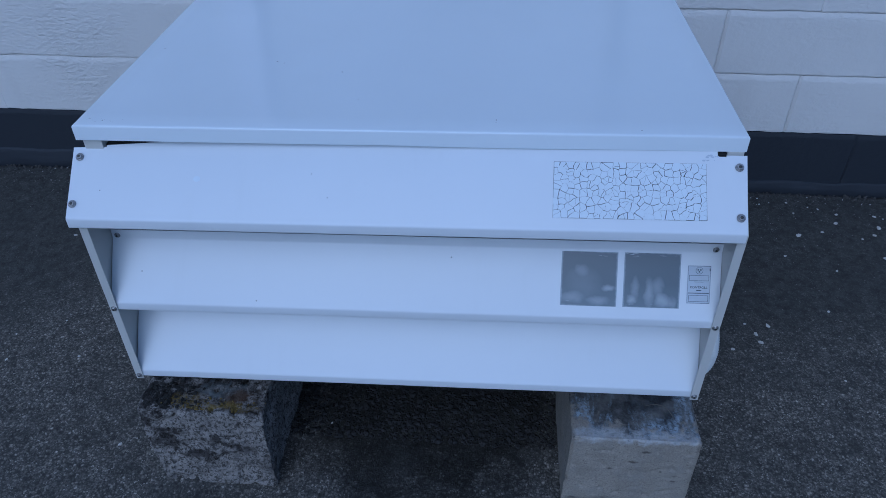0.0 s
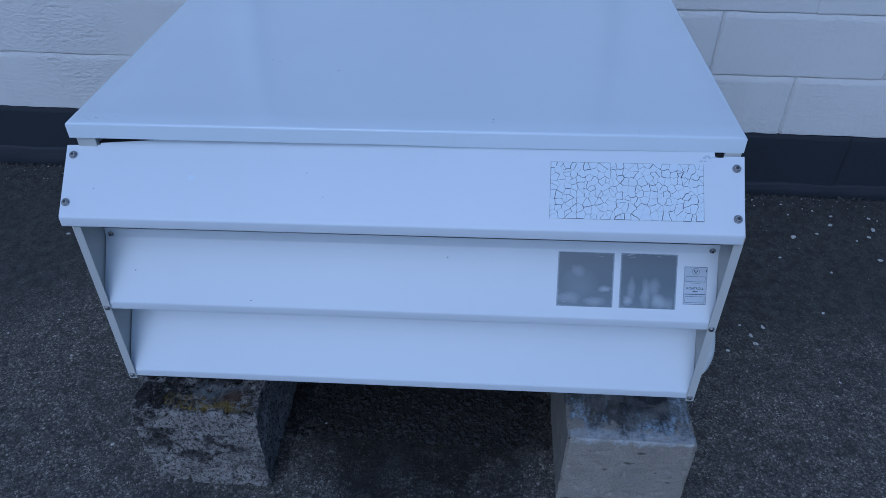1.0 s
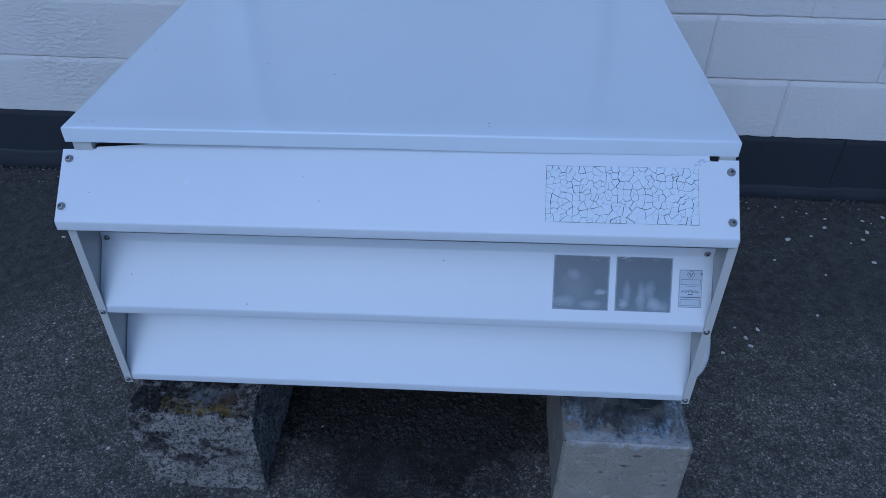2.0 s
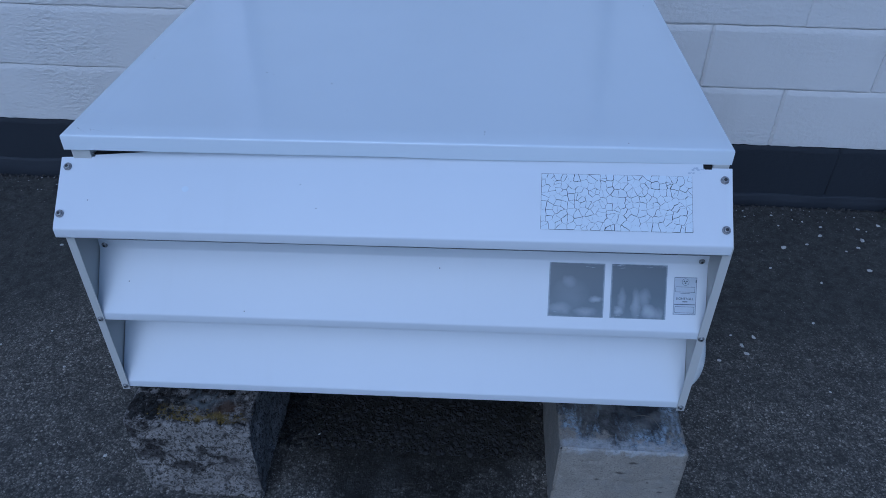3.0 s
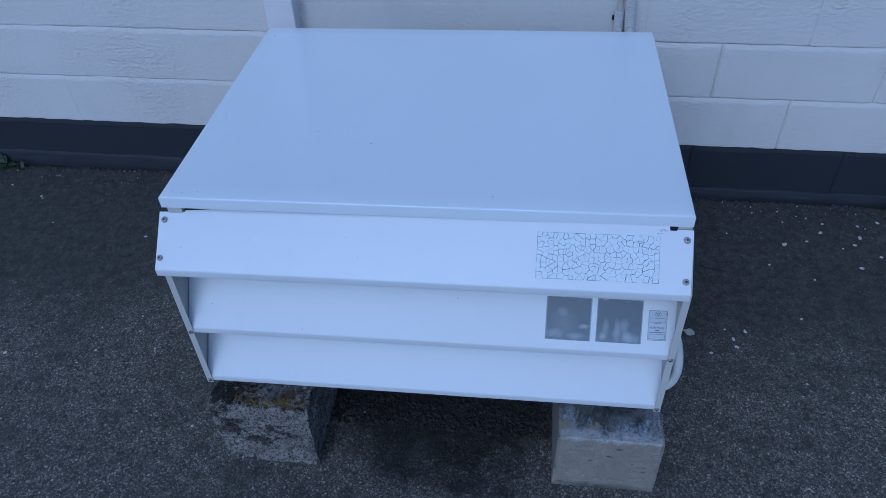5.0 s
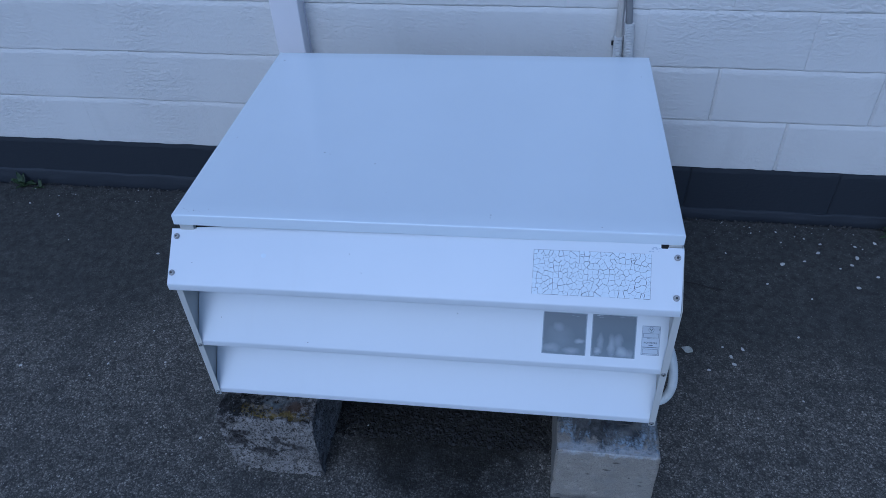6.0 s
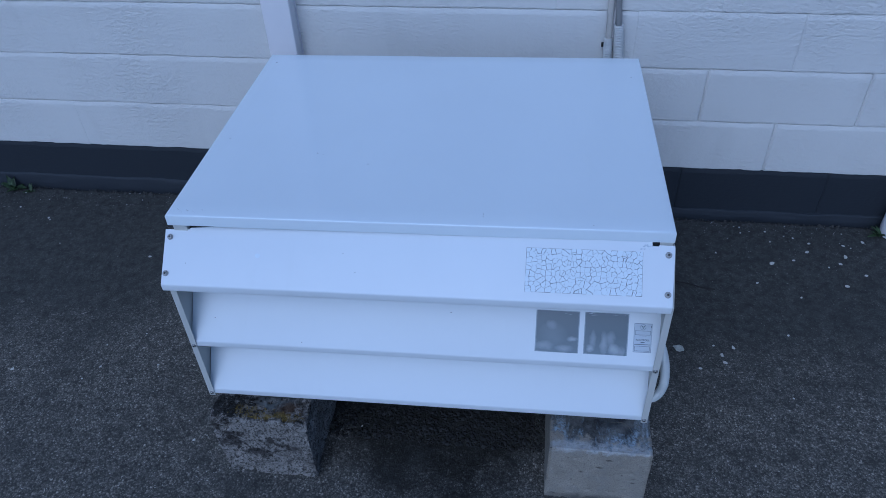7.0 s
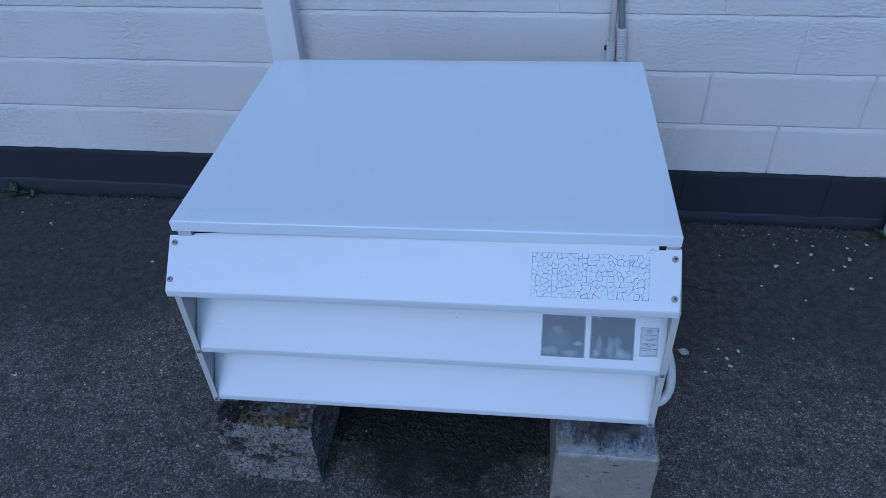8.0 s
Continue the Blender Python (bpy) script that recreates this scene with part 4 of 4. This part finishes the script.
# real stones, but their number and blackness deepen the shade under the unit
scatter("gravel", "loose stones under the unit, coloured near black for its shade", 2200, lambda r: (r.uniform(-0.79, -0.16), -1.12 + abs(r.gauss(0.06, 0.16))), (0.003, 0.010), SHADED_STONE, 21)
scatter("grit", "pale grit scattered over the asphalt", 1500, lambda r: (r.uniform(0.12, 1.2), r.uniform(-1.4, -0.05)), (0.0005, 0.0016), GRIT, 22)
scatter("grit", "pale grit scattered over the asphalt", 900, lambda r: (r.uniform(-2.5, -0.2), r.uniform(-1.5, -0.05)), (0.0006, 0.0017), GRIT, 23)
scatter("gravel", "dark crumbs of asphalt along the foot of the wall", 2600, lambda r: (r.uniform(-2.5, 1.2), -0.016 - abs(r.gauss(0, 0.06))), (0.0014, 0.0060), CRUMB, 25)
scatter("gravel", "dark crumbs of asphalt along the foot of the wall", 900, lambda r: (r.uniform(-2.5, 1.2), -0.012 - abs(r.gauss(0, 0.018))), (0.002, 0.0085), CRUMB, 26)
scatter("grit", "pale grit washed up against the wall", 1500, lambda r: (r.uniform(-2.5, 1.2), -0.015 - abs(r.gauss(0, 0.16))), (0.0007, 0.0024), GRIT, 27)
scatter("grit", "pale flakes along the foot of the wall", 240, lambda r: (r.uniform(-2.4, 1.1), -0.022 - abs(r.gauss(0, 0.05))), (0.0012, 0.0042), CHIP, 24)


def fallen_leaf():
    bm = bmesh.new()
    rows = []
    for i in range(9):
        t = i / 8
        w = 0.013 * math.sin(math.pi * min(1, t * 0.92 + 0.06)) ** 0.7 * (1 + 0.7 * noise.noise((t * 13, 1, 1)))
        rows.append([bm.verts.new((k * w, -0.018 + 0.036 * t, 0.004 + 0.005 * abs(k) + 0.003 * noise.noise((t * 4, k, 3)))) for k in (-1, -0.5, 0, 0.5, 1)])
    for a, b in zip(rows, rows[1:]):
        for i in range(4):
            bm.faces.new((a[i], a[i + 1], b[i + 1], b[i]))
    ob = link_bm("leaf", bm, LEAF, True)
    ob.matrix_basis = pose(0.261, -0.692, ground_z(0.261, -0.692), 0, 0, 65)
    mod = ob.modifiers.new("thickness", "SOLIDIFY")
    mod.thickness = 0.0006
    tagged(ob, "pale curled dry leaf on the asphalt", "leaf")


fallen_leaf()
tagged(link_bm("twig", bm_tube([(0.285, -0.380, 0.004), (0.33, -0.390, 0.006), (0.37, -0.404, 0.005), (0.415, -0.409, 0.004)], 0.0021, 6), TWIG, True), "thin dark twig lying on the asphalt", "twig")


tagged(link_bm("straw", bm_tube([(0.004, -1.166, 0.2285), (0.026, -1.164, 0.231), (0.045, -1.174, 0.232), (0.056, -1.196, 0.2285)], 0.0007, 6), STRAW, True), "pale bent straw lying on the damp concrete block", "straw")


def weed(x, y, n, size, seed):
    rng = random.Random(seed)
    ob = tagged(new("weed"), "small green weed in the joint at the wall's foot", "weed", "weeds at the wall")
    for _ in range(n):
        a, tilt, length = rng.uniform(0, 360), rng.uniform(25, 75), size * rng.uniform(0.6, 1.1)
        bm = bmesh.new()
        rows = []
        for i in range(6):
            t = i / 5
            w = length * 0.17 * math.sin(math.pi * (0.1 + 0.88 * t))
            rows.append([bm.verts.new((k * w, length * t, 0.12 * length * abs(k) - 0.35 * length * t * t)) for k in (-1, 0, 1)])
        for p, q in zip(rows, rows[1:]):
            for i in range(2):
                bm.faces.new((p[i], p[i + 1], q[i + 1], q[i]))
        bmesh.ops.transform(bm, matrix=pose(x, y, ground_z(x, y), 0, 0, a) @ pose(0, 0, 0, tilt, 0, 0), verts=bm.verts[:])
        leaf = part("leaf_blade", bm, WEED, ob, smooth=True)
        mod = leaf.modifiers.new("thickness", "SOLIDIFY")
        mod.thickness = 0.0005


weed(-2.41, -0.045, 12, 0.070, 1)
weed(-2.33, -0.05, 7, 0.040, 2)
weed(1.050, -0.070, 9, 0.045, 3)

# ---- wall blocks, last ----
def bm_wall_block(side, width, seed):
    # uneven lower arris, a struck slope along the top, narrow side joints
    prof = ((0.02, 0.0012), (0.0022, 0.0012), (0.0005, 0.0026), (0.0, 0.0060), (0.0, 0.181), (0.0010, 0.1865), (0.0034, 0.1950), (0.0048, 0.1982), (0.02, 0.1982))
    # blocks with filled joints run on into one another
    half = LENGTH / 2 + (0.0016 if side < 0.001 else 0.0)
    bm = bmesh.new()
    rings = []
    last = len(prof) - 1
    stops = [(-half, side), (-half + width * 0.4, side * 0.45), (-half + width, 0.0)] + [(half * (k / 11 - 1) * 0.96, 0.0) for k in range(1, 22)] + [(half - width, 0.0), (half - width * 0.4, side * 0.45), (half, side)]
    for x, inset in stops:
        lower = 0.0030 * noise.noise((x * 14, seed, 1)) + 0.0024 * noise.noise((x * 47, seed, 4))
        upper = 0.0042 * noise.noise((x * 9, seed, 2)) + 0.0028 * noise.noise((x * 40, seed, 5))
        # here and there paint bridges the joint
        bridge = max(0.0, noise.noise((x * 6, seed, 9)) - 0.25) * 0.012
        face = 0.0010 * noise.noise((x * 17, seed, 3))
        ring = []
        for i, (y, z) in enumerate(prof):
            dz = 0.0 if i in (0, last) else max(-0.0012, lower - bridge * 0.3) if i < 4 else upper
            dy = 0.0 if i in (0, last) else face
            fill = 0.55 + 0.45 * noise.noise((z * 22, seed, 12 + math.copysign(1, x)))
            dx = 0.0012 * noise.noise((z * 40, seed, x)) if abs(x) > half * 0.97 and inset < side else 0.0
            ring.append(bm.verts.new((x + dx, min(0.02, y + inset * max(0.45, fill * 1.5) + dy), min(0.1996, z + dz))))
        rings.append(ring)
    for p, q in zip(rings, rings[1:]):
        for i in range(len(prof)):
            j = (i + 1) % len(prof)
            bm.faces.new((p[i], p[j], q[j], q[i]))
    bm.faces.new(rings[0])
    bm.faces.new(rings[-1][::-1])
    bmesh.ops.recalc_face_normals(bm, faces=bm.faces[:])
    return bm


def block_data(side, width, material):
    kinds = []
    for seed in range(6):
        bm = bm_wall_block(side, width, seed * 3.7)
        me = bpy.data.meshes.new("block")
        bm.to_mesh(me)
        bm.free()
        me.materials.append(material)
        kinds.append(me)
    return kinds


# joints stand open to the right of the unit, and are filled with paint to its left
open_mesh, filled_mesh, base_mesh = block_data(0.0080, 0.0075, WALL), block_data(0.0006, 0.004, WALL), block_data(0.0050, 0.0075, PLINTH)
worn_mesh = block_data(0.0030, 0.0060, WALL)
base_filled = block_data(0.0004, 0.004, PLINTH)
rng = random.Random(8)
for k in range(12):
    start = 0.597 if k % 2 == 0 else 0.334
    for i in range(-8, 8):
        ob = new("block", rng.choice((open_mesh if k < 2 else worn_mesh) if start + i * LENGTH > -0.3 else filled_mesh))
        ob.location = (start + (i + 0.5) * LENGTH, rng.uniform(-0.0003, 0.0003), PAINT_LINE + k * COURSE + (rng.uniform(-0.0012, 0.0012) if k else 0.0))
        ob.rotation_euler = (0, rng.uniform(-0.002, 0.002) if k else 0.0, 0)
        ob.parent = wall
for i in range(-8, 8):
    ob = new("block", rng.choice(base_mesh if 0.312 + i * LENGTH > -0.3 else base_filled))
    ob.location = (0.312 + (i + 0.5) * LENGTH, 0.001, PAINT_LINE - COURSE)
    ob.parent = plinth
